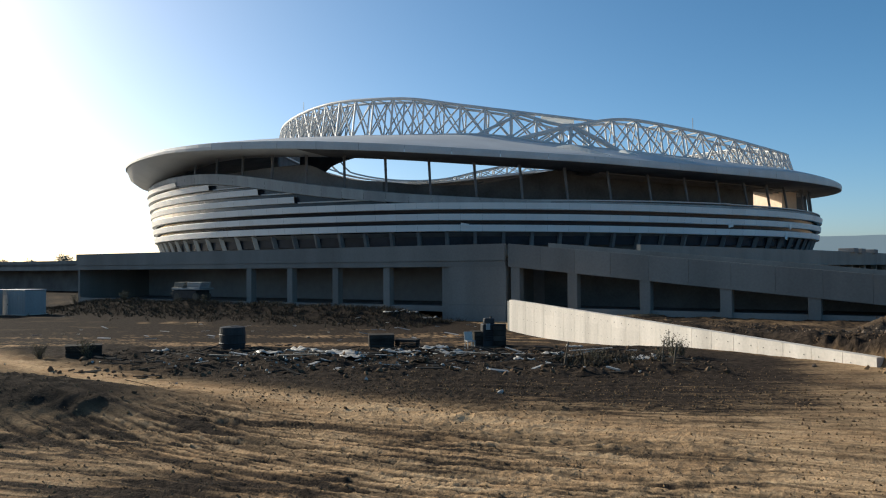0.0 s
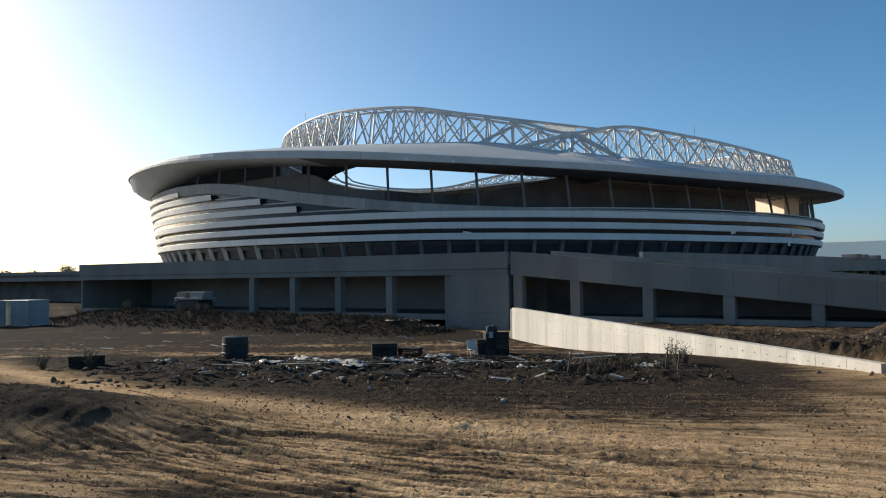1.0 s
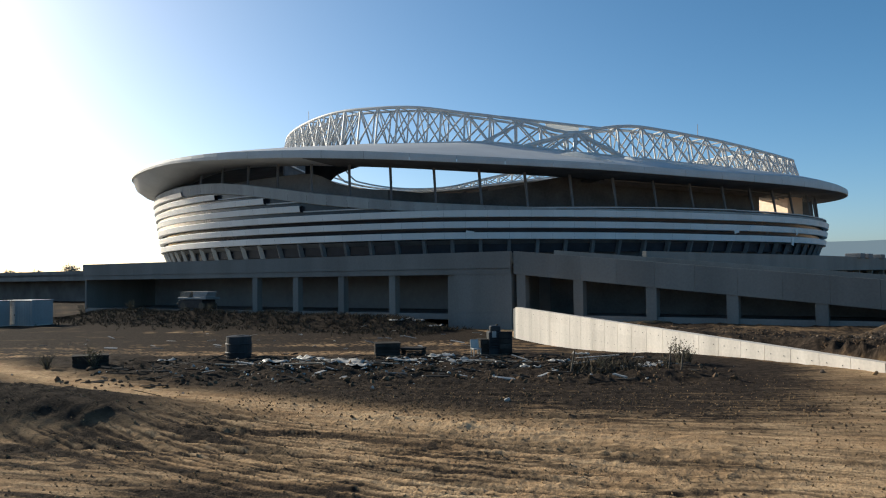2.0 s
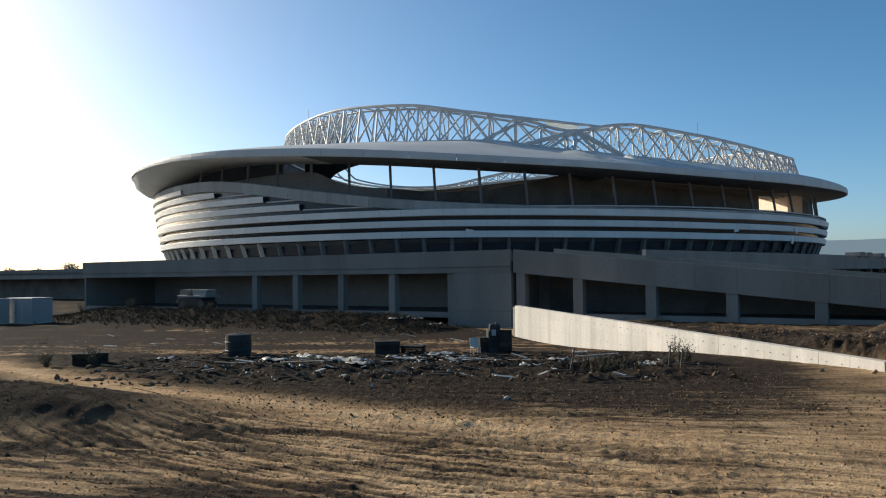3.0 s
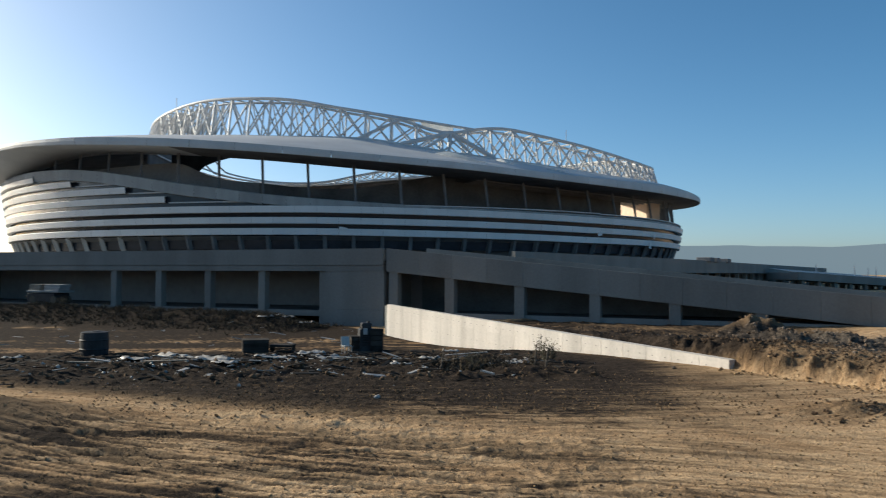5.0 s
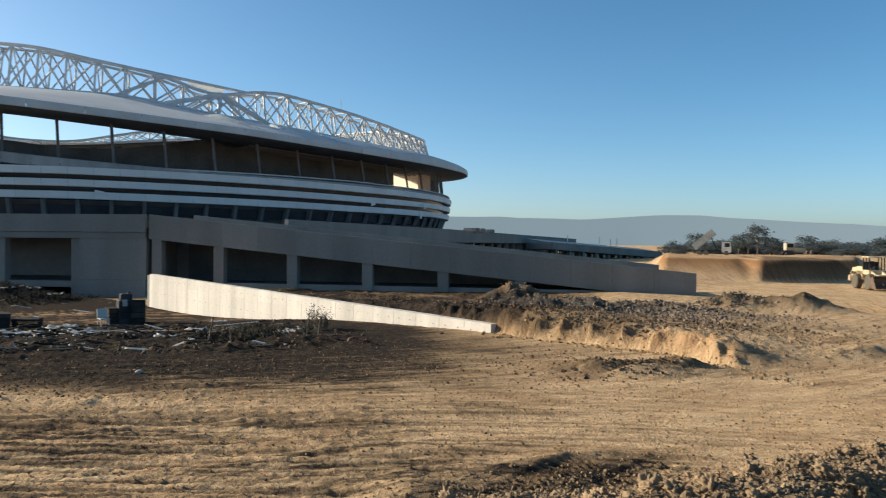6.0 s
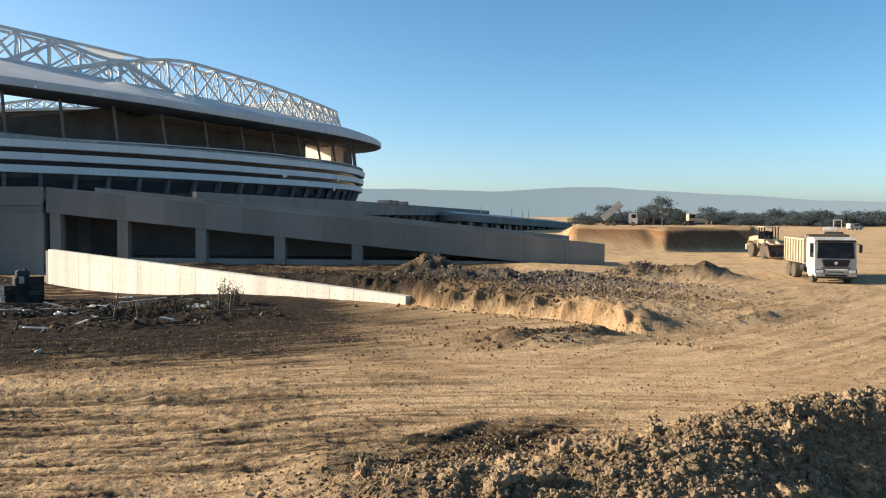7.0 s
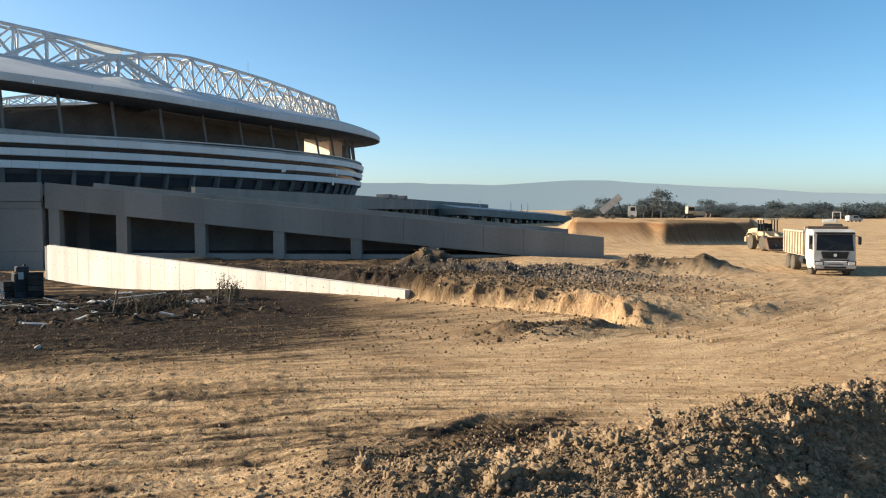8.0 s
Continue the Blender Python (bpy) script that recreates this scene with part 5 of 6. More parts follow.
    ld.sheet([[(-1.1 + 2.2 * i / 8, y0 + 0.2 + (y1 - y0 - 0.4) * j / 10, z1 - 0.35 + 0.5 * math.sin(math.pi * i / 8) * math.sin(math.pi * j / 10) + 0.06 * random.random()) for i in range(9)] for j in range(11)])
    part("soil_load", ld, CLOD, tr, "heaped brown soil load")
    for y in (1.1, 5.2, 6.55):
        for sx in (-1, 1):
            wheel(tr, sx * 1.02, y, 0.53, 0.34 if y < 2 else 0.5)
    return tr


def wheel_loader(at, rz):
    """Bucket at -y, 7.6 m long."""
    lo = blank("wheel_loader", at, rz)
    tagged(lo, "dusty yellow wheel loader with a wide brown bucket near the ground", "loader", "vehicles of the site")
    sh = Shape()
    sh.side([(3.9, 1.0), (4.0, 1.5), (3.8, 2.15), (2.2, 2.35), (1.2, 2.3), (1.2, 1.0), (2.0, 0.75), (3.2, 0.75)], -0.85, 0.85)
    part("engine_hood", sh, PAINT_YELLOW, lo)
    sh = Shape()
    sh.box((0, 4.0, 1.05), (2.3, 0.35, 0.7), bevel=0.1)
    part("counterweight", sh, PAINT_YELLOW, lo)
    sh = Shape()
    sh.box((0, -0.6, 1.15), (1.1, 2.6, 0.8), bevel=0.08)
    part("front_frame", sh, PAINT_YELLOW, lo)
    cab = Shape()
    cab.box((0, 0.5, 1.75), (1.6, 1.6, 0.5), bevel=0.05)
    c = part("cab", cab, PAINT_YELLOW, lo)
    sh = Shape()
    sh.box((0, 0.5, 3.32), (1.75, 1.8, 0.14), bevel=0.05)
    part("cab_roof", sh, PAINT_YELLOW, c)
    for x in (-0.74, 0.74):
        for y in (-0.22, 0.5, 1.22):
            sh = Shape()
            sh.box((x, y, 2.65), (0.09, 0.09, 1.3))
            part("cab_post", sh, BLACK, c)
    seat = Shape()
    seat.box((0, 0.75, 2.1), (0.55, 0.5, 0.2), bevel=0.05)
    seat.box((0, 1.0, 2.5), (0.5, 0.14, 0.8), rx=-8, bevel=0.05)
    part("seat", seat, BLACK, c)
    sh = Shape()
    sh.tube((0, 0.1, 2.0), (0, 0.3, 2.4), 0.04, 6)
    sh.box((0, 0.0, 2.2), (0.5, 0.25, 0.3), bevel=0.04)
    part("steering_column", sh, BLACK, c)
    sh = Shape()
    sh.box((0, 1.2, 2.4), (1.4, 0.05, 0.85))
    part("rear_panel", sh, DARK_STEEL, c)
    for sx in (-1, 1):
        for y in (-1.35, 2.0):
            wheel(lo, sx * 1.05, y, 0.8, 0.6, rim=PAINT_YELLOW)
        sh = Shape()
        sh.side([(-0.3, 1.9), (-0.1, 1.5), (-1.9, 1.0), (-3.0, 0.45), (-3.2, 0.62), (-2.0, 1.35)], sx * 0.5 - 0.08, sx * 0.5 + 0.08)
        part("lift_arm", sh, PAINT_YELLOW, lo)
        sh = Shape()
        sh.side([(1.1, 1.55), (1.35, 1.8), (2.6, 1.8), (2.9, 1.5), (2.95, 1.55), (2.63, 1.88), (1.32, 1.88), (1.05, 1.6)], sx * 1.05 - 0.33, sx * 1.05 + 0.33)
        part("mudguard", sh, PAINT_YELLOW, lo)
    bk = Shape()
    prof = [(-3.1, 0.12), (-4.2, 0.1), (-4.2, 0.16), (-3.25, 0.2), (-2.95, 0.45), (-2.95, 1.05), (-3.3, 1.38), (-3.35, 1.33), (-2.85, 1.1), (-2.84, 0.4)]
    bk.side(prof, -1.62, 1.62)
    for sx in (-1, 1):
        bk.side([(-4.15, 0.12), (-3.0, 0.12), (-2.86, 0.45), (-2.88, 1.1), (-3.3, 1.36)], sx * 1.6 - 0.04, sx * 1.6 + 0.04)
    for i in range(9):
        bk.box((-1.5 + 0.375 * i, -4.28, 0.13), (0.1, 0.3, 0.05), rx=-4)
    part("bucket", bk, RUST, lo, "worn brown steel bucket").matrix_basis = pose(0, 0, 0.12)
    sh = Shape()
    sh.tube((0, 1.6, 2.3), (0, 1.6, 3.1), 0.06, 8)
    part("exhaust", sh, BLACK, lo)
    for x in (-0.55, 0.55):
        sh = Shape()
        sh.box((x, -0.42, 3.28), (0.2, 0.08, 0.14), bevel=0.02)
        part("work_lamp", sh, LAMP, c)
    return lo


def tipping_lorry(at, rz):
    """A lorry that tips its raised body over its tail; cab at -y."""
    tl = blank("tipping_lorry", at, rz)
    tagged(tl, "dusty grey tipping lorry with its body raised on the far bank", "truck", "vehicles of the site")
    sh = Shape()
    sh.side([(0.0, 0.6), (0.0, 1.5), (0.2, 2.6), (1.7, 2.65), (1.75, 0.8), (1.3, 0.5)], -1.15, 1.15)
    cab = part("cab", sh, PAINT_WHITE, tl)
    for sx in (-1, 1):
        sh = Shape()
        sh.box((sx * 1.155, 0.75, 2.05), (0.02, 0.9, 0.75))
        part("side_window", sh, SCREEN, cab)
    sh = Shape()
    sh.box((0, 3.9, 0.9), (0.9, 6.0, 0.3))
    part("chassis", sh, DARK_STEEL, tl)
    bd = Shape()
    m = Matrix.Translation((0, 6.4, 1.1)) @ Euler((radians(-40), 0, 0)).to_matrix().to_4x4()
    for c, s in (((0, -2.3, 0.0), (2.3, 4.8, 0.1)), ((-1.12, -2.3, 0.65), (0.08, 4.8, 1.3)), ((1.12, -2.3, 0.65), (0.08, 4.8, 1.3)), ((0, -4.66, 0.65), (2.3, 0.08, 1.3))):
        k = len(bd.v)
        bd.box(c, s)
        bd.v[k:] = [m @ p for p in bd.v[k:]]
    part("tipping_body", bd, GREY_STEEL, tl, "raised grey tipping body")
    sh = Shape()
    sh.tube((0, 2.6, 1.0), m @ Vector((0, -3.6, 0)), 0.1, 8)
    part("hoist", sh, DARK_STEEL, tl)
    for y in (0.9, 4.6, 5.8):
        for sx in (-1, 1):
            wheel(tl, sx * 0.98, y, 0.5, 0.35)
    return tl


def bulldozer(at, rz):
    """Blade at -y."""
    bz = blank("bulldozer", at, rz)
    tagged(bz, "dull yellow bulldozer with a pale cab on the far bank", "bulldozer", "vehicles of the site")
    for sx in (-1, 1):
        sh = Shape()
        sh.side([(-1.6, 0.35), (-1.3, 0.0), (1.5, 0.0), (1.9, 0.4), (1.6, 0.85), (-1.3, 0.85)], sx * 1.0 - 0.28, sx * 1.0 + 0.28)
        part("track", sh, DARK_STEEL, bz)
    sh = Shape()
    sh.side([(-2.0, 0.7), (-2.0, 1.6), (0.0, 1.75), (0.0, 0.6)], -0.6, 0.6)
    part("engine_hood", sh, PAINT_YELLOW, bz)
    sh = Shape()
    sh.box((0, 0.8, 1.9), (1.5, 1.5, 1.4), bevel=0.08)
    cab = part("cab", sh, PAINT_CREAM, bz)
    for sx in (-1, 1):
        sh = Shape()
        sh.box((sx * 0.755, 0.8, 2.1), (0.02, 1.1, 0.7))
        part("window", sh, SCREEN, cab)
    sh = Shape()
    sh.side([(-2.9, 0.05), (-2.6, 0.1), (-2.5, 0.65), (-2.65, 1.2), (-2.75, 1.2), (-2.62, 0.65)], -1.7, 1.7)
    part("blade", sh, RUST, bz)
    for sx in (-1, 1):
        sh = Shape()
        sh.box((sx * 1.35, -1.2, 0.45), (0.14, 2.8, 0.2))
        part("push_arm", sh, PAINT_YELLOW, bz)
    return bz


def parked_van(at, rz):
    v = blank("van", at, rz)
    tagged(v, "small white van parked on the open earth", "van", "vehicles of the site")
    sh = Shape()
    sh.side([(0.0, 0.35), (0.0, 0.95), (0.9, 1.1), (1.5, 1.85), (4.3, 1.85), (4.4, 0.4)], -0.85, 0.85)
    b = part("body", sh, PAINT_WHITE, v)
    sh = Shape()
    sh.add([Vector(p) for p in ((-0.78, 0.93, 1.14), (0.78, 0.93, 1.14), (0.72, 1.44, 1.78), (-0.72, 1.44, 1.78))], [(0, 1, 2, 3)])
    part("windscreen", sh, SCREEN, b)
    for sx in (-1, 1):
        sh = Shape()
        sh.box((sx * 0.855, 2.2, 1.45), (0.02, 1.6, 0.5))
        part("side_window", sh, SCREEN, b)
        for y in (0.85, 3.5):
            wheel(v, sx * 0.75, y, 0.32, 0.2)
    return v


def excavator(at, rz):
    ex = blank("excavator", at, rz)
    tagged(ex, "white framed excavator cab and counterweight behind the track", "excavator", "vehicles of the site")
    for sx in (-1, 1):
        sh = Shape()
        sh.side([(-1.8, 0.35), (-1.5, 0.0), (1.5, 0.0), (1.8, 0.35), (1.5, 0.8), (-1.5, 0.8)], sx * 1.0 - 0.25, sx * 1.0 + 0.25)
        part("track", sh, DARK_STEEL, ex)
    sh = Shape()
    sh.box((0.1, 0.6, 1.35), (2.4, 2.6, 0.8), bevel=0.1)
    part("upper_body", sh, PAINT_WHITE, ex)
    fr = Shape()
    for x in (-1.1, 0.1):
        for y in (-1.3, 0.1):
            fr.box((x, y, 2.3), (0.14, 0.14, 1.6))
    fr.box((-0.5, -0.6, 3.1), (1.4, 1.6, 0.14), bevel=0.03)
    part("cab_frame", fr, PAINT_WHITE, ex)
    return ex


T_AT = (46.9, 29.57)
dump_truck((*T_AT, height(*T_AT) - 0.02), math.degrees(math.atan2(-0.66, -0.75)) + 97)
L_AT = (68.6, 50.2)
loader = wheel_loader((*L_AT, height(*L_AT) - 0.02), -32)
loader.scale = (0.92, 0.92, 0.92)
for make, x, y, rz in ((tipping_lorry, 115, 114.5, 45), (bulldozer, 121, 105.2, 60), (parked_van, 223, 133, 70), (excavator, 147, 93.2, 30)):
    make((x, y, height(x, y) - 0.03), rz)


# ---------------------------------------------------------------- site clutter
def put_z(x, y, dz=0.0):
    return (x, y, height(x, y) + dz)


def site_container(at, rz, w):
    c = blank("site_container", at, rz)
    tagged(c, "white corrugated steel site cabin on bare ground", "container", "site cabins")
    sh = Shape()
    n = int(w / 0.28)
    rows = []
    for z in (0.0, 2.55):
        rows.append([(-w / 2 + w * i / (2 * n), -1.2 + (0.035 if i % 2 else 0.0), z) for i in range(2 * n + 1)] + [(w / 2, 1.2, z), (-w / 2, 1.2, z)])
    sh.sheet(rows, True)
    body = part("body", sh, TIN, c)
    sh = Shape()
    sh.box((0, 0, 2.6), (w + 0.1, 2.5, 0.12), bevel=0.03)
    part("roof", sh, TIN, c)
    for x in (-w / 2, w / 2):
        sh = Shape()
        sh.box((x, -1.2, 1.28), (0.14, 0.14, 2.56))
        part("corner_post", sh, TIN, c)
    sh = Shape()
    sh.box((-w / 4, -1.24, 1.05), (0.85, 0.06, 2.0), bevel=0.02)
    d = part("door", sh, PAINT_WHITE, c)
    sh = Shape()
    sh.box((-w / 4 + 0.32, -1.29, 1.05), (0.05, 0.06, 0.16))
    part("handle", sh, BLACK, d)
    sh = Shape()
    sh.box((0, 0, -0.08), (w + 0.3, 2.7, 0.2))
    part("base", sh, CONCRETE_PALE, c)
    return c


site_container(put_z(-45.4, 85.6, 0.05), -28, 4.3)
site_container(put_z(-49.6, 84.4, 0.05), -20, 4.3)


def site_trailer(at, rz):
    """A low flat trailer loaded with pale boards."""
    tr = blank("site_trailer", at, rz)
    tagged(tr, "grey flat trailer loaded with pale formwork boards under the deck", "trailer")
    sh = Shape()
    sh.box((0, 0, 1.25), (4.6, 2.0, 0.22), bevel=0.03)
    part("bed", sh, GREY_STEEL, tr)
    sh = Shape()
    sh.box((-0.3, 0, 0.62), (3.9, 1.9, 0.9), bevel=0.05)
    part("lower_body", sh, DARK_STEEL, tr)
    for x in (-1.5, 1.5):
        for y in (-0.85, 0.85):
            w = Shape()
            w.turn([(-0.12, 0.3), (-0.12, 0.42), (0.12, 0.42), (0.12, 0.3)], (x, y, 0.4), "y", 16)
            part("wheel", w, RUBBER, tr)
    for k, (x, l) in enumerate(((1.1, 2.2), (-1.3, 1.6))):
        for i in range(4):
            sh = Shape()
            sh.box((x + 0.05 * i, -0.2, 1.43 + 0.16 * i), (l, 1.3, 0.14), rz=2 * i - 3, bevel=0.01)
            part("board", sh, TIN if k == 0 else TIMBER, tr)
    sh = Shape()
    sh.tube((-2.3, 0, 1.1), (-3.6, 0, 0.6), 0.07, 8)
    part("drawbar", sh, DARK_STEEL, tr)
    return tr


site_trailer(put_z(*along(-38.6, -1.2), 1.3), -32)


def steel_drum(at, rz):
    d = blank("water_tank", at, rz)
    tagged(d, "dark grey dented cylindrical tank standing on the dirt", "tank")
    sh = Shape()
    sh.turn([(0.0, 0.42), (0.05, 0.56), (0.35, 0.6), (0.38, 0.63), (0.42, 0.6), (0.75, 0.6), (0.78, 0.63), (0.82, 0.6), (1.12, 0.58), (1.16, 0.4)], (0, 0, 0), "z", 24)
    part("shell", sh, DARK_STEEL, d)
    sh = Shape()
    sh.turn([(1.1, 0.2), (1.18, 0.2), (1.19, 0.1)], (0.1, 0, 0), "z", 14)
    part("lid", sh, DARK_STEEL, d)
    return d


steel_drum(put_z(-9.95, 37.4, -0.05), 10)


def crate(at, size, rz, name="crate", label="dark weathered timber crate on churned soil", mat=None):
    """A box of boards on two runners."""
    c = blank(name, at, rz)
    tagged(c, label, "crate", "abandoned crates")
    w, d, h = size
    for i in range(4):
        for y in (-d / 2, d / 2):
            sh = Shape()
            sh.box((0, y, h * (i + 0.5) / 4 + 0.08), (w, 0.05, h / 4 - 0.02), bevel=0.006)
            part("board", sh, mat or DEBRIS_DARK, c)
        for x in (-w / 2, w / 2):
            sh = Shape()
            sh.box((x, 0, h * (i + 0.5) / 4 + 0.08), (0.05, d, h / 4 - 0.02), bevel=0.006)
            part("board", sh, mat or DEBRIS_DARK, c)
    sh = Shape()
    sh.box((0, 0, h + 0.1), (w + 0.08, d + 0.08, 0.05), bevel=0.01)
    part("lid", sh, mat or DEBRIS_DARK, c)
    for y in (-d / 3, d / 3):
        sh = Shape()
        sh.box((0, y, 0.04), (w, 0.1, 0.09))
        part("runner", sh, TIMBER, c)
    return c


crate(put_z(-3.0, 38.2, -0.03), (1.15, 1.0, 0.55), 8)
crate(put_z(-1.75, 38.6, -0.05), (1.0, 0.8, 0.3), -14)
crate(put_z(-14.6, 32.2, -0.08), (1.3, 0.9, 0.5), 24)
crate(put_z(1.75, 38.6, -0.05), (0.65, 0.8, 0.75), 12)
crate(put_z(2.72, 38.3, -0.05), (0.55, 0.6, 1.0), -6)


def generator(at, rz):
    g = blank("generator", at, rz)
    tagged(g, "dark tall site generator with a bent exhaust stack", "generator")
    sh = Shape()
    sh.box((0, 0, 0.62), (0.7, 0.8, 1.1), bevel=0.05)
    b = part("housing", sh, DARK_STEEL, g)
    sh = Shape()
    sh.box((0, 0, 1.3), (0.5, 0.5, 0.28), bevel=0.05)
    part("cowl", sh, DARK_STEEL, g)
    sh = Shape()
    sh.tube((0.1, 0, 1.3), (0.12, 0, 1.52), 0.06, 8)
    part("exhaust", sh, BLACK, g)
    for i in range(5):
        sh = Shape()
        sh.box((0, -0.41, 0.4 + 0.12 * i), (0.5, 0.03, 0.05), rx=25)
        part("louvre", sh, BLACK, b)
    sh = Shape()
    sh.box((-0.1, -0.43, 1.05), (0.2, 0.02, 0.3))
    part("panel", sh, TIN, b)
    sh = Shape()
    sh.box((0, 0, 0.05), (0.9, 1.0, 0.1))
    part("skid", sh, RUST, g)
    return g


generator(put_z(2.2, 38.5, -0.04), 6)


def white_frame(at, rz):
    f = blank("chair_frame", at, rz)
    tagged(f, "small broken white plastic chair lying on soil", "chair")
    sh = Shape()
    sh.box((0, 0, 0.4), (0.42, 0.4, 0.04), bevel=0.01)
    part("seat", sh, PAINT_WHITE, f)
    sh = Shape()
    sh.box((0, 0.2, 0.62), (0.42, 0.04, 0.42), rx=-10, bevel=0.01)
    part("backrest", sh, PAINT_WHITE, f)
    for x in (-0.18, 0.18):
        for y in (-0.17, 0.17):
            sh = Shape()
            sh.tube((x, y, 0), (x * 0.95, y, 0.4), 0.022, 6)
            part("leg", sh, PAINT_WHITE, f)
    return f


white_frame(put_z(1.25, 37.6, -0.02), 20)


def plank(at, length, rz, tilt, mat, name="plank", label="loose grey timber plank lying on rubble"):
    sh = Shape()
    sh.box((0, 0, 0), (length, 0.14, 0.035), bevel=0.006)
    p = part(name, sh, mat)
    p.matrix_basis = pose(*at, 0, tilt, rz)
    return tagged(p, label, "plank", "loose planks")


def torn_sheet(at, size, rz, k):
    """Crumpled sheeting: a folded skin with ragged edges."""
    sh = Shape()
    n = 9
    rows = []
    for j in range(n):
        row = []
        for i in range(n):
            u, w = i / (n - 1) - 0.5, j / (n - 1) - 0.5
            z = 0.16 * size * (noise.noise(Vector((u * 4 + k * 7, w * 4, k))) + 0.5 * abs(noise.noise(Vector((u * 9, w * 9 + k, 2 * k)))))
            rag = 1 + 0.35 * noise.noise(Vector((u * 6, w * 6, k * 3.0)))
            row.append((u * size * rag, w * size * 0.55 * rag, max(0.0, z) + 0.05))
        rows.append(row)
    sh.sheet(rows)
    o = part("plastic_sheet", sh, PLASTIC, None, "", True)
    s = o.modifiers.new("thickness", "SOLIDIFY")
    s.thickness = 0.012
    o.matrix_basis = pose(*at, 0, 0, rz)
    return tagged(o, "crumpled pale plastic sheeting thrown on dark soil", "sheet", "torn sheeting")


rng = random.Random(4)
for i, (x, y, s) in enumerate(((-7.4, 33.6, 1.1), (-5.9, 33.9, 1.2), (-4.6, 34.4, 1.0), (-4.0, 31.6, 1.3), (-3.5, 30.6, 0.9), (-2.2, 33.0, 0.8), (-0.4, 33.6, 1.1), (0.2, 32.8, 1.4), (-1.4, 32.2, 0.9), (7.6, 30.2, 0.9),
                             (7.2, 29.5, 0.6), (4.4, 31.8, 0.8), (3.0, 29.6, 0.7), (-5.0, 32.2, 0.9), (5.7, 34.6, 0.7), (-12.2, 34.2, 0.7), (-3.0, 68.0, 1.6), (-4.4, 66.5, 1.2), (-1.2, 66.0, 1.4))):
    torn_sheet(put_z(x, y, 0.03), s, rng.uniform(-40, 40), i + 1)
for x, y, L, rz in ((-5.7, 30.9, 1.9, -24), (-4.9, 33.2, 2.4, 8), (-2.6, 31.2, 1.4, 20), (0.9, 31.0, 1.7, -12), (2.6, 32.4, 2.2, 4), (4.9, 30.4, 1.3, 30), (6.2, 33.4, 1.8, -6), (-8.6, 31.2, 1.2, 14), (3.4, 27.6, 1.5, 60)):
    plank(put_z(x, y, 0.09), L, rz, rng.uniform(-5, 5), TIMBER if rng.random() < 0.85 else PLASTIC)
for x, y, h in ((4.3, 28.4, 0.9), (7.9, 28.7, 0.8), (8.1, 27.9, 0.7)):
    sh = Shape()
    sh.tube((0, 0, -0.1), (0.08, 0.03, h), 0.035, 6, 0.025)
    p = part("stake", sh, BARK)
    p.matrix_basis = pose(*put_z(x, y), rng.uniform(-8, 8), rng.uniform(-8, 8), 0)
    tagged(p, "thin leaning timber stake driven into the soil", "stake", "stakes")


def rock(r, rnd, flat=0.75):
    """An uneven lump: twelve corners pushed about."""
    g = (1 + 5 ** 0.5) / 2
    vs = [Vector(v).normalized() for v in ((-1, g, 0), (1, g, 0), (-1, -g, 0), (1, -g, 0), (0, -1, g), (0, 1, g), (0, -1, -g), (0, 1, -g), (g, 0, -1), (g, 0, 1), (-g, 0, -1), (-g, 0, 1))]
    fs = [(0, 11, 5), (0, 5, 1), (0, 1, 7), (0, 7, 10), (0, 10, 11), (1, 5, 9), (5, 11, 4), (11, 10, 2), (10, 7, 6), (7, 1, 8), (3, 9, 4), (3, 4, 2), (3, 2, 6), (3, 6, 8), (3, 8, 9), (4, 9, 5), (2, 4, 11), (6, 2, 10), (8, 6, 7), (9, 8, 1)]
    s = Vector((rnd.uniform(0.75, 1.3), rnd.uniform(0.75, 1.3), rnd.uniform(0.6, 1.0) * flat / 0.75))
    q = Euler((rnd.uniform(0, 6), rnd.uniform(0, 6), rnd.uniform(0, 6))).to_matrix()
    return [q @ Vector((v.x * s.x, v.y * s.y, v.z * s.z)) * r * rnd.uniform(0.6, 1.25) for v in vs], fs


def ball(fine=2):
    """Corners and faces of a ball of small triangles."""
    bm = bmesh.new()
    bmesh.ops.create_icosphere(bm, subdivisions=fine, radius=1)
    vs, fs = [v.co.copy() for v in bm.verts], [tuple(v.index for v in f.verts) for f in bm.faces]
    bm.free()
    return vs, fs


BALL, FINE_BALL = ball(), ball(4)


def clod(r, rnd, skin=None):
    """A broken, knobbly lump of clay."""
    off, s = Vector((rnd.uniform(0, 90), rnd.uniform(0, 90), 0)), Vector((rnd.uniform(0.7, 1.3), rnd.uniform(0.7, 1.3), rnd.uniform(0.6, 0.95)))
    out = []
    for v in (skin or BALL)[0]:
        k = r * (0.85 + 0.55 * noise.noise(v * 1.5 + off) + 0.5 * noise.noise(v * 3.4 + off) + (0.45 * noise.noise(v * 7.5 + off) if skin else 0.0)) * (1.0 if skin else rnd.uniform(0.86, 1.14))
        out.append(Vector((v.x * s.x, v.y * s.y, v.z * s.z)) * k)
    return out, (skin or BALL)[1]


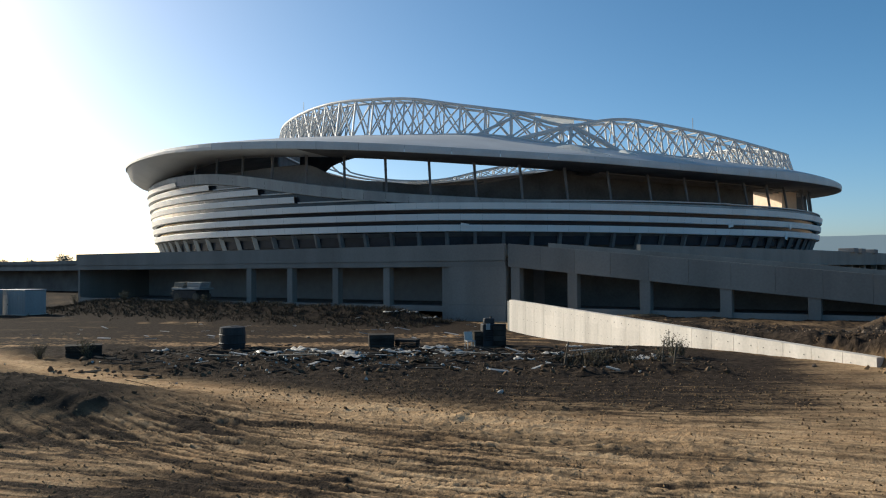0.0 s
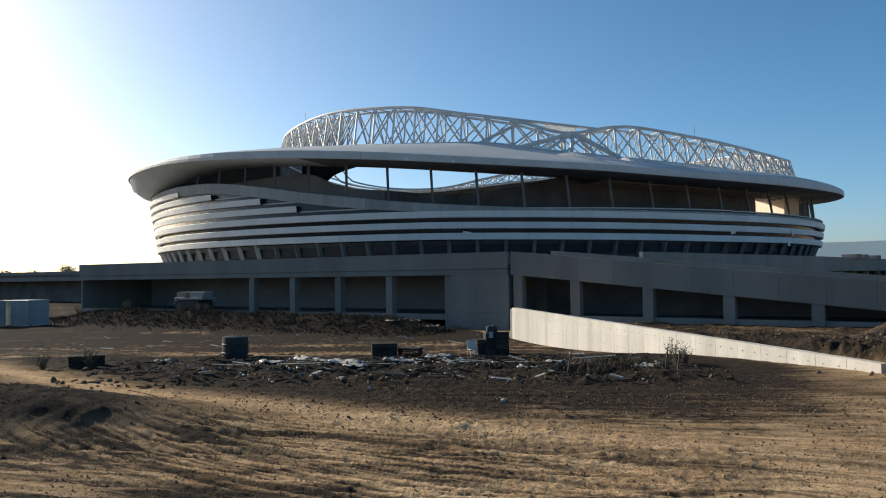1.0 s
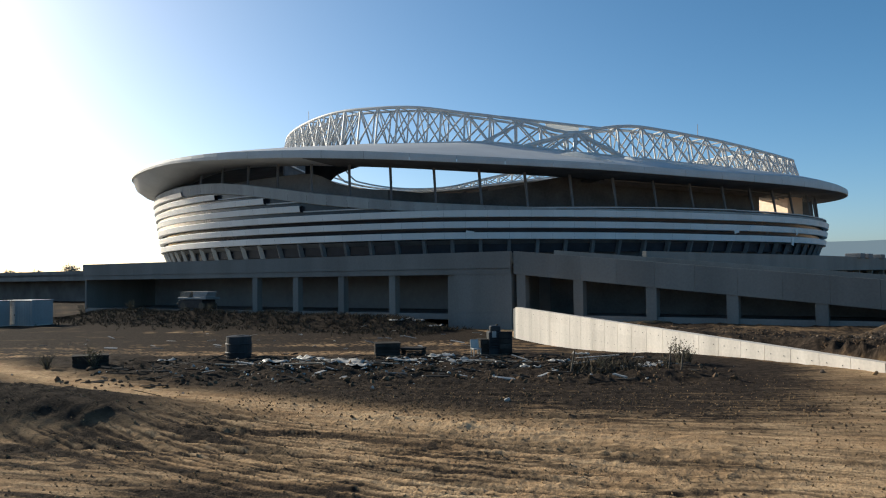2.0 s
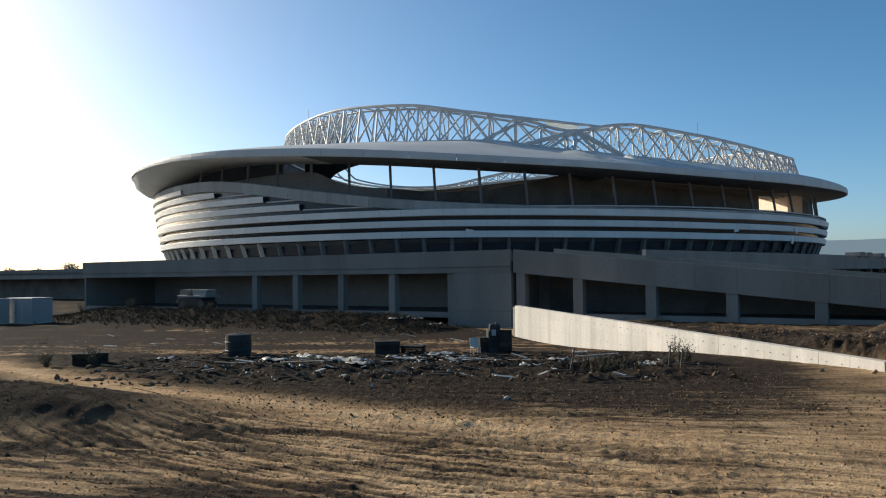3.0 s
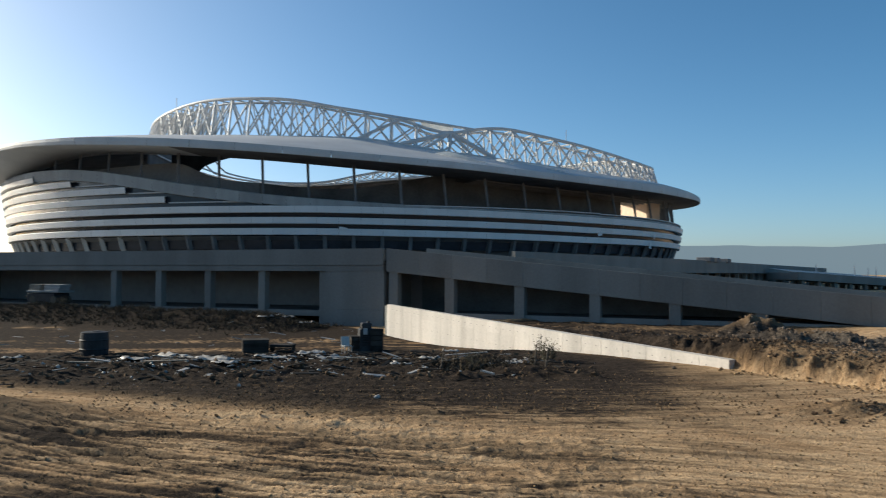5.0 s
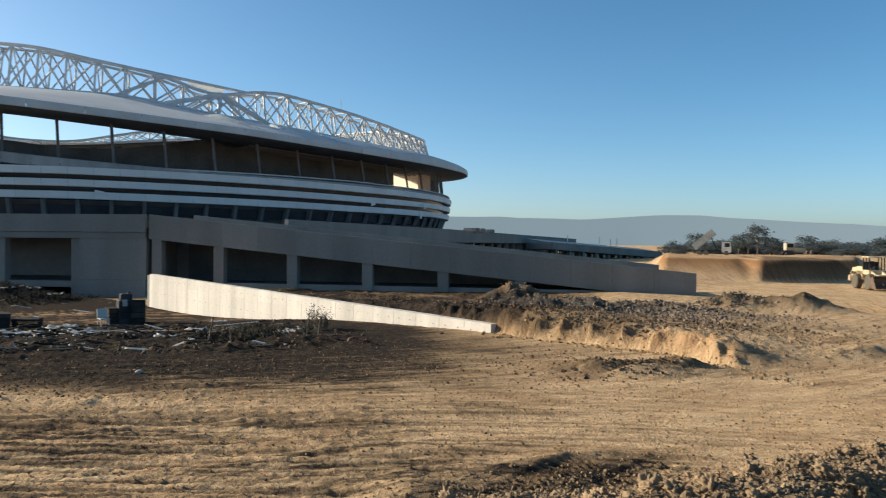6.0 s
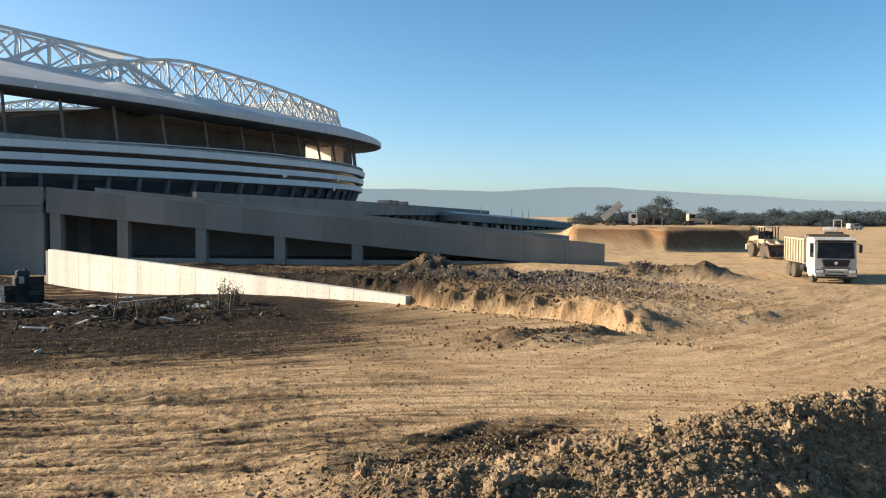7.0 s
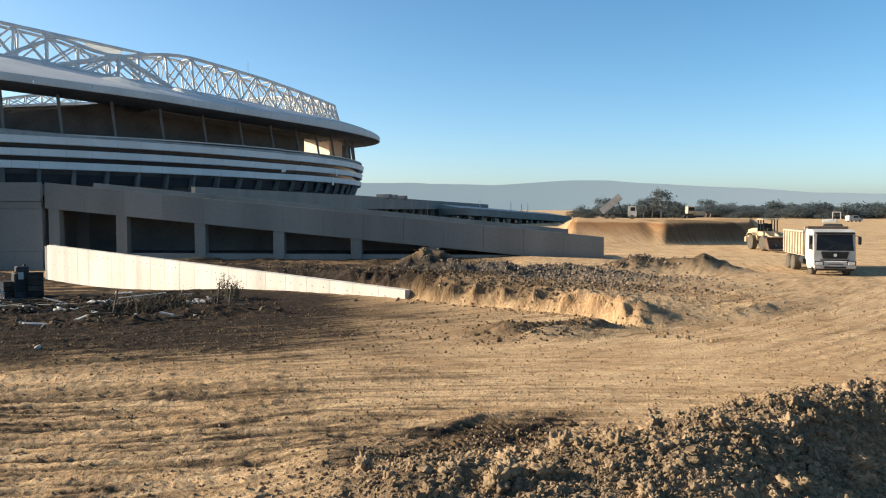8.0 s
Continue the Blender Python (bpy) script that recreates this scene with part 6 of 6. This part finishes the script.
def scatter(name, count, place, sizes, mat, label, category, seed, sink=0.25, form=rock):
    """Many lumps in one mesh. place(rnd) gives a plan point, sizes(rnd) a radius."""
    rnd = random.Random(seed)
    pts = [place(rnd) for _ in range(count)]
    hs = relief(np.array([p[0] for p in pts]), np.array([p[1] for p in pts]))[0]
    V, F = [], []
    for (x, y), h in zip(pts, hs):
        r = sizes(rnd)
        vs, fs = form(r, rnd)
        k = len(V)
        c = Vector((x, y, h + r * (0.5 - sink)))
        V += [tuple(v + c) for v in vs]
        F += [tuple(i + k for i in f) for f in fs]
    me = bpy.data.meshes.new(name)
    me.from_pydata(V, [], F)
    me.materials.append(mat)
    return tagged(new(name, me), label, category, kind="stuff")


def in_clods(r):
    while True:
        x, y = r.uniform(2.6, 16), r.uniform(2.5, 10.5)
        v = float(hump(np.array(x), np.array(y), 10.9, 6.2, 4.6, 2.4, 1, -4, 1.6) + 0.7 * hump(np.array(x), np.array(y), 6.0, 7.4, 2.8, 1.3, 1, -12, 1.3))
        if r.random() < v:
            return x, y


scatter("clay_clods", 30000, in_clods, lambda r: 0.008 + 0.03 * r.random() ** 3, CLOD, "heaped broken clay clods and stones", "clods", 11, 0.45)
scatter("large_clods", 5200, in_clods, lambda r: 0.018 + 0.07 * r.random() ** 3, CLOD, "large broken clay clods on the heap", "clods", 12, 0.5, clod)
scatter("shaded_clods", 1500, lambda r: (r.uniform(8.0, 14.5), r.uniform(4.6, 7.2)), lambda r: 0.02 + 0.06 * r.random() ** 3, CLOD, "broken clay clods on the shaded slope of the heap", "clods", 31, 0.35, clod)


def clay_lumps():
    """The biggest lumps of the heap, each a thing of its own."""
    rnd = random.Random(51)
    kinds = []
    for k in range(10):
        sh = Shape()
        sh.add(*clod(1.0, rnd, FINE_BALL))
        kinds.append(sh.data("clay_lump", CLOD, True))
    for k in range(280):
        x, y = in_clods(rnd) if k < 220 else (rnd.uniform(8.0, 14.0), rnd.uniform(4.8, 7.0))
        r = 0.05 + 0.1 * rnd.random() ** 2
        ob = new("clay_lump", kinds[k % 10])
        ob.matrix_basis = pose(x, y, height(x, y) + 0.25 * r, rnd.uniform(0, 360), rnd.uniform(0, 360), rnd.uniform(0, 360)) @ Matrix.Diagonal((r, r, r, 1))
        tagged(ob, "knobbly brown clay lump on the heap of clods", "clod", "lumps of the clay heap")


clay_lumps()
HEAPS = ((22.5, 31.5, 4.2, 2.3, -40), (25.5, 29.0, 3.4, 2.0, -30), (28.5, 33.0, 3.0, 2.0, -20), (31.5, 33.0, 2.4, 1.2, -25), (24.5, 26.5, 4.5, 3.0, 0))


def in_heaps(r):
    cx, cy, a, b, t = HEAPS[r.randrange(5)]
    u, w = r.gauss(0, 0.75) * a, r.gauss(0, 0.75) * b
    c, s = math.cos(radians(t)), math.sin(radians(t))
    return cx + u * c - w * s, cy + u * s + w * c


scatter("rubble", 7500, in_heaps, lambda r: 0.015 + 0.085 * r.random() ** 4, RUBBLE, "grey broken concrete rubble in heaps", "rubble", 13)
scatter("soil_lumps", 900, lambda r: (r.uniform(-14, 10), r.uniform(25.5, 37)), lambda r: 0.03 + 0.1 * r.random() ** 3, DARK_CLOD, "loose soil lumps in the debris strip", "soil lumps", 14)
scatter("yard_clods", 2600, lambda r: (lambda x: (x, 21.6 - 0.1 * x + r.gauss(0, 1.7)))(r.uniform(-6, 15)), lambda r: 0.008 + 0.04 * r.random() ** 4, CRUMB, "brown clods and crumbs along the edge of the track", "clods", 32)
scatter("pebbles", 13000, lambda r: (lambda a, d: (d * math.sin(a), d * math.cos(a)))(radians(r.uniform(-36, 64)), 8 + 22 * r.random()), lambda r: 0.006 + 0.025 * r.random() ** 4, PEBBLE, "scattered pebbles and crumbs on the track", "pebbles", 15)
scatter("bank_lumps", 500, lambda r: (lambda y: (float(cut_line(np.array([y]))[0]) - 0.35 + r.gauss(0, 0.3), y))(r.uniform(14, 27)), lambda r: 0.012 + 0.06 * r.random() ** 4, PEBBLE, "soil lumps fallen from the dug bank", "soil lumps", 16)
scatter("mound_lumps", 70, lambda r: (-11.5 + r.gauss(0, 2.2), 19.3 + r.gauss(0, 0.9)), lambda r: 0.015 + 0.06 * r.random() ** 3, DARK_CLOD, "soil lumps on the mound beside the track", "soil lumps", 17)


scatter("dark_crumbs", 12000, lambda r: (lambda a, d: (d * math.sin(a), d * math.cos(a)))(radians(r.uniform(-36, 64)), 8 + 20 * r.random()), lambda r: 0.005 + 0.022 * r.random() ** 4, CRUMB, "dark soil crumbs strewn on the track", "crumbs", 25)
scatter("patch_crumbs", 1700, lambda r: (6.0 + r.gauss(0, 1.4), 9.6 + r.gauss(0, 0.45)), lambda r: 0.006 + 0.035 * r.random() ** 4, CLOD, "brown crumbs strewn on the damp patch", "crumbs", 28)
scatter("plateau_lumps", 2200, lambda r: (22.5 + r.gauss(0, 3.2), 20.0 + r.gauss(0, 2.4)), lambda r: 0.010 + 0.05 * r.random() ** 4, CLOD, "brown soil lumps on top of the dug bank", "soil lumps", 26)

scatter("spoil_lumps", 700, lambda r: (14.3 + r.gauss(0, 1.3), 17.5 + r.gauss(0, 0.55)), lambda r: 0.012 + 0.05 * r.random() ** 3, DARK_CLOD, "dark damp soil lumps before the dug bank", "soil lumps", 29)
scatter("plateau_rubble", 5000, lambda r: (lambda y: (float(cut_line(np.array([y]))[0]) + 0.4 + 8 * r.random() ** 1.5, y))(r.uniform(21, 31)), lambda r: 0.012 + 0.06 * r.random() ** 4, DARK_CLOD, "dark broken soil and rubble on top of the bank", "rubble", 27)


def sticks(name, count, place, mat, label, seed):
    """Splintered boards, rods and scraps strewn about, in one mesh."""
    rnd = random.Random(seed)
    sh = Shape()
    for _ in range(count):
        x, y = place(rnd)
        L = 0.2 + 1.0 * rnd.random() ** 2
        sh.box((x, y, height(x, y) + 0.04 + 0.1 * rnd.random()), (L, rnd.uniform(0.03, 0.2), rnd.uniform(0.015, 0.05)), rnd.uniform(-60, 60), rnd.uniform(-15, 15), rnd.uniform(-14, 14))
    return tagged(part(name, sh, mat), label, "debris", kind="stuff")


sticks("dark_debris", 190, lambda r: (r.uniform(-13, 9), r.gauss(31, 2.6)), DEBRIS_DARK, "dark splintered boards and scraps in the debris strip", 21)
sticks("pale_debris", 40, lambda r: (r.uniform(-9, 8.5), r.gauss(31, 2.2)), PLASTIC, "pale broken scraps of board and plastic", 22)
sticks("yard_debris", 40, lambda r: (r.uniform(-30, 3), r.uniform(48, 68)), PLASTIC, "scattered boards and rubbish before the podium", 23)
scatter("white_crumbs", 260, lambda r: (r.gauss(-3.5, 4.5), r.gauss(30.5, 2.0)), lambda r: 0.025 + 0.06 * r.random() ** 2, PLASTIC, "white broken plaster crumbs strewn on dark soil", "crumbs", 18)
scatter("fill_lumps", 700, lambda r: (lambda s, o: (WALL_A[0] + (WALL_B[0] - WALL_A[0]) * s + o, WALL_A[1] + (WALL_B[1] - WALL_A[1]) * s + 0.3 * o))(r.uniform(0.1, 1.0), r.uniform(0.8, 9)), lambda r: 0.03 + 0.08 * r.random() ** 3, DARK_CLOD, "soil lumps on the fill behind the wall", "soil lumps", 19)
for x, y, r in ((1.58, 21.9, 0.085), (3.1, 15.5, 0.04), (-2.4, 24.6, 0.06)):
    sh = Shape()
    sh.add(*rock(r, random.Random(int(x * 10))))
    p = part("stone", sh, PLASTIC)
    p.matrix_basis = pose(*put_z(x, y, r * 0.4))
    tagged(p, "pale loose stone lying on the track", "stone", "pale stones")


# ---------------------------------------------------------------- plants
def shrub(at, h, seed, leaves=420):
    """Bent twigs with small leaves, open at the edges."""
    s = blank("shrub", at)
    tagged(s, "dusty green-brown shrub growing beside the wall", "shrub", "shrubs")
    rnd = random.Random(seed)
    tw, lf = Shape(), Shape()
    for i in range(16):
        a, lean = rnd.uniform(0, 6.28), rnd.uniform(0.1, 0.8)
        p = Vector((0, 0, 0))
        d = Vector((math.cos(a) * lean, math.sin(a) * lean, 1)).normalized()
        for k in range(4):
            q = p + d * h * 0.27 * rnd.uniform(0.7, 1.1)
            tw.tube(p, q, 0.018 * (1 - k * 0.2), 4)
            for j in range(leaves // 64):
                c = p.lerp(q, rnd.random()) + Vector((rnd.gauss(0, 1), rnd.gauss(0, 1), rnd.gauss(0, 1))) * 0.09 * h
                u = Vector((rnd.gauss(0, 1), rnd.gauss(0, 1), rnd.gauss(0, 1))).normalized() * 0.035 * h
                w = u.orthogonal() * 0.5
                lf.add([c - u, c + w, c + u, c - w], [(0, 1, 2, 3)])
            p = q
            d = (d + Vector((rnd.gauss(0, 0.3), rnd.gauss(0, 0.3), rnd.gauss(0, 0.15)))).normalized()
    part("branchwork", tw, BARK, s)
    part("foliage", lf, DRY_LEAF, s)
    return s


for i, (x, y, h) in enumerate(((9.05, 31.3, 1.0), (9.3, 31.0, 0.7), (5.6, 28.8, 0.7), (7.9, 28.9, 0.5), (-14.2, 31.6, 0.9), (-16.2, 31.8, 0.7))):
    shrub(put_z(x, y, -0.03), h, 30 + i)
for i, (s0, o, h) in enumerate(((-27, -5.0, 0.8), (-31, -6.2, 1.0), (-36, -5.0, 0.8), (-22.5, -4.4, 1.1), (-17, -4.0, 0.8), (-44, -6.0, 1.2), (-52, -6.5, 1.3), (-40, -8.0, 0.7))):
    shrub(put_z(*along(s0, o), -0.05), h, 60 + i, 256)


def dry_weeds(name, count, place, seed, label):
    """Bent dead stalks and narrow leaves, thick on the ground, in one mesh."""
    rnd = random.Random(seed)
    pts = [place(rnd) for _ in range(count)]
    hs = relief(np.array([p[0] for p in pts]), np.array([p[1] for p in pts]))[0]
    sh = Shape()
    for (x, y), h in zip(pts, hs):
        base = Vector((x, y, h - 0.03))
        for k in range(7):
            top = Vector((rnd.gauss(0, 0.2), rnd.gauss(0, 0.2), rnd.uniform(0.06, 0.42)))
            mid = top * 0.5 + Vector((rnd.gauss(0, 0.05), rnd.gauss(0, 0.05), 0.06))
            w = Vector((rnd.gauss(0, 1), rnd.gauss(0, 1), 0)).normalized() * rnd.uniform(0.012, 0.03)
            sh.add([base - w, base + w, base + mid + w * 0.8, base + mid - w * 0.8, base + top], [(0, 1, 2, 3), (3, 2, 4)])
    return tagged(part(name, sh, DEAD_STALK), label, "weeds", kind="stuff")


dry_weeds("dry_weeds", 4200, lambda r: along(r.uniform(-62, -3), -6.0 + r.gauss(0, 2.3)), 71, "dark brown dead weeds on the soil bank before the podium")
dry_weeds("dry_weeds", 120, lambda r: (r.gauss(5.6, 0.8), r.gauss(29.2, 0.8)), 72, "brown dead weeds in the debris strip")


def tree(at, h, seed, spread=0.34, n=800):
    """Tapered trunk, limbs, and a crown of many small leaf clumps with gaps."""
    t = blank("tree", at)
    tagged(t, "far roadside tree, leaves greyed for haze", "tree", "far trees")
    rnd = random.Random(seed)
    tr, cr = Shape(), Shape()
    tr.tube((0, 0, 0), (0.1, 0, h * 0.55), 0.03 * h, 7, 0.012 * h)
    tips = []
    for i in range(9):
        a, z = i * 2.4 + rnd.random(), h * rnd.uniform(0.3, 0.6)
        tip = Vector((math.cos(a) * h * spread * rnd.uniform(0.5, 1.0), math.sin(a) * h * spread * rnd.uniform(0.5, 1.0), z + h * rnd.uniform(0.12, 0.36)))
        tr.tube((0.05, 0, z), tip, 0.011 * h, 5, 0.004 * h)
        tips.append(tip)
    tips.append(Vector((0, 0, h * 0.9)))
    for i in range(n):
        b = tips[rnd.randrange(len(tips))]
        c = b + Vector((rnd.gauss(0, 0.085), rnd.gauss(0, 0.085), rnd.gauss(0, 0.07))) * h
        u = Vector((rnd.gauss(0, 1), rnd.gauss(0, 1), rnd.gauss(0, 0.6))).normalized() * h * rnd.uniform(0.02, 0.042)
        w = u.orthogonal() * rnd.uniform(0.5, 0.9)
        cr.add([c - u, c - w * 0.6 + Vector((0, 0, 0.02 * h)), c + u, c + w], [(0, 1, 2, 3)])
    part("trunk", tr, BARK, t)
    part("crown", cr, TREE_LEAF, t)
    return t


SEEDLING = [tree((0, 0, -500), h, 200 + k) for k, h in enumerate((6.5, 7.5, 5.8, 8.2))]
for i in range(300):
    az = 40.5 + 27 * (i + rng.random()) / 300
    r = rng.uniform(330, 430)
    if az < 44 and rng.random() < 0.6:
        continue
    x, y = r * math.sin(radians(az)), r * math.cos(radians(az))
    k = rng.uniform(0.75, 1.25)
    o = copy_thing(SEEDLING[i % 4], pose(x, y, height(x, y) - 2.2, 0, 0, rng.uniform(0, 360)) @ Matrix.Diagonal((k * 1.3, k * 1.3, k * rng.uniform(0.65, 1.05), 1)))
for az, r, k in ((46.8, 300, 1.3), (46.2, 310, 1.0), (45.6, 305, 0.9), (62.5, 320, 1.2)):
    x, y = r * math.sin(radians(az)), r * math.cos(radians(az))
    copy_thing(SEEDLING[3], pose(x, y, height(x, y) - 0.2, 0, 0, 40 * k) @ Matrix.Diagonal((k, k, k, 1)))
for i in range(26):
    az, r = -34 + 9.5 * rng.random(), rng.uniform(300, 420)
    x, y = r * math.sin(radians(az)), r * math.cos(radians(az))
    copy_thing(SEEDLING[i % 4], pose(x, y, height(x, y) - 0.2, 0, 0, rng.uniform(0, 360)) @ Matrix.Diagonal((1.1, 1.1, rng.uniform(0.9, 1.3), 1)))
for o in SEEDLING:
    for c in o.children_recursive:
        bpy.data.objects.remove(c)
    bpy.data.objects.remove(o)
for u, h in ((0.14, 2.0), (0.41, 2.4), (0.51, 2.1), (0.57, 2.4)):
    x, y = 98 + 43 * u - 0.3, 151 + 13.5 * u + 0.6
    sh = Shape()
    sh.tube((0, 0, 0), (0, 0, h), 0.12, 6, 0.08)
    p = part("lamp_mast", sh, STEEL)
    p.matrix_basis = pose(x, y, 3.85 - 2.2 * u)
    tagged(p, "thin pale steel mast on the far ramp", "mast", "masts")
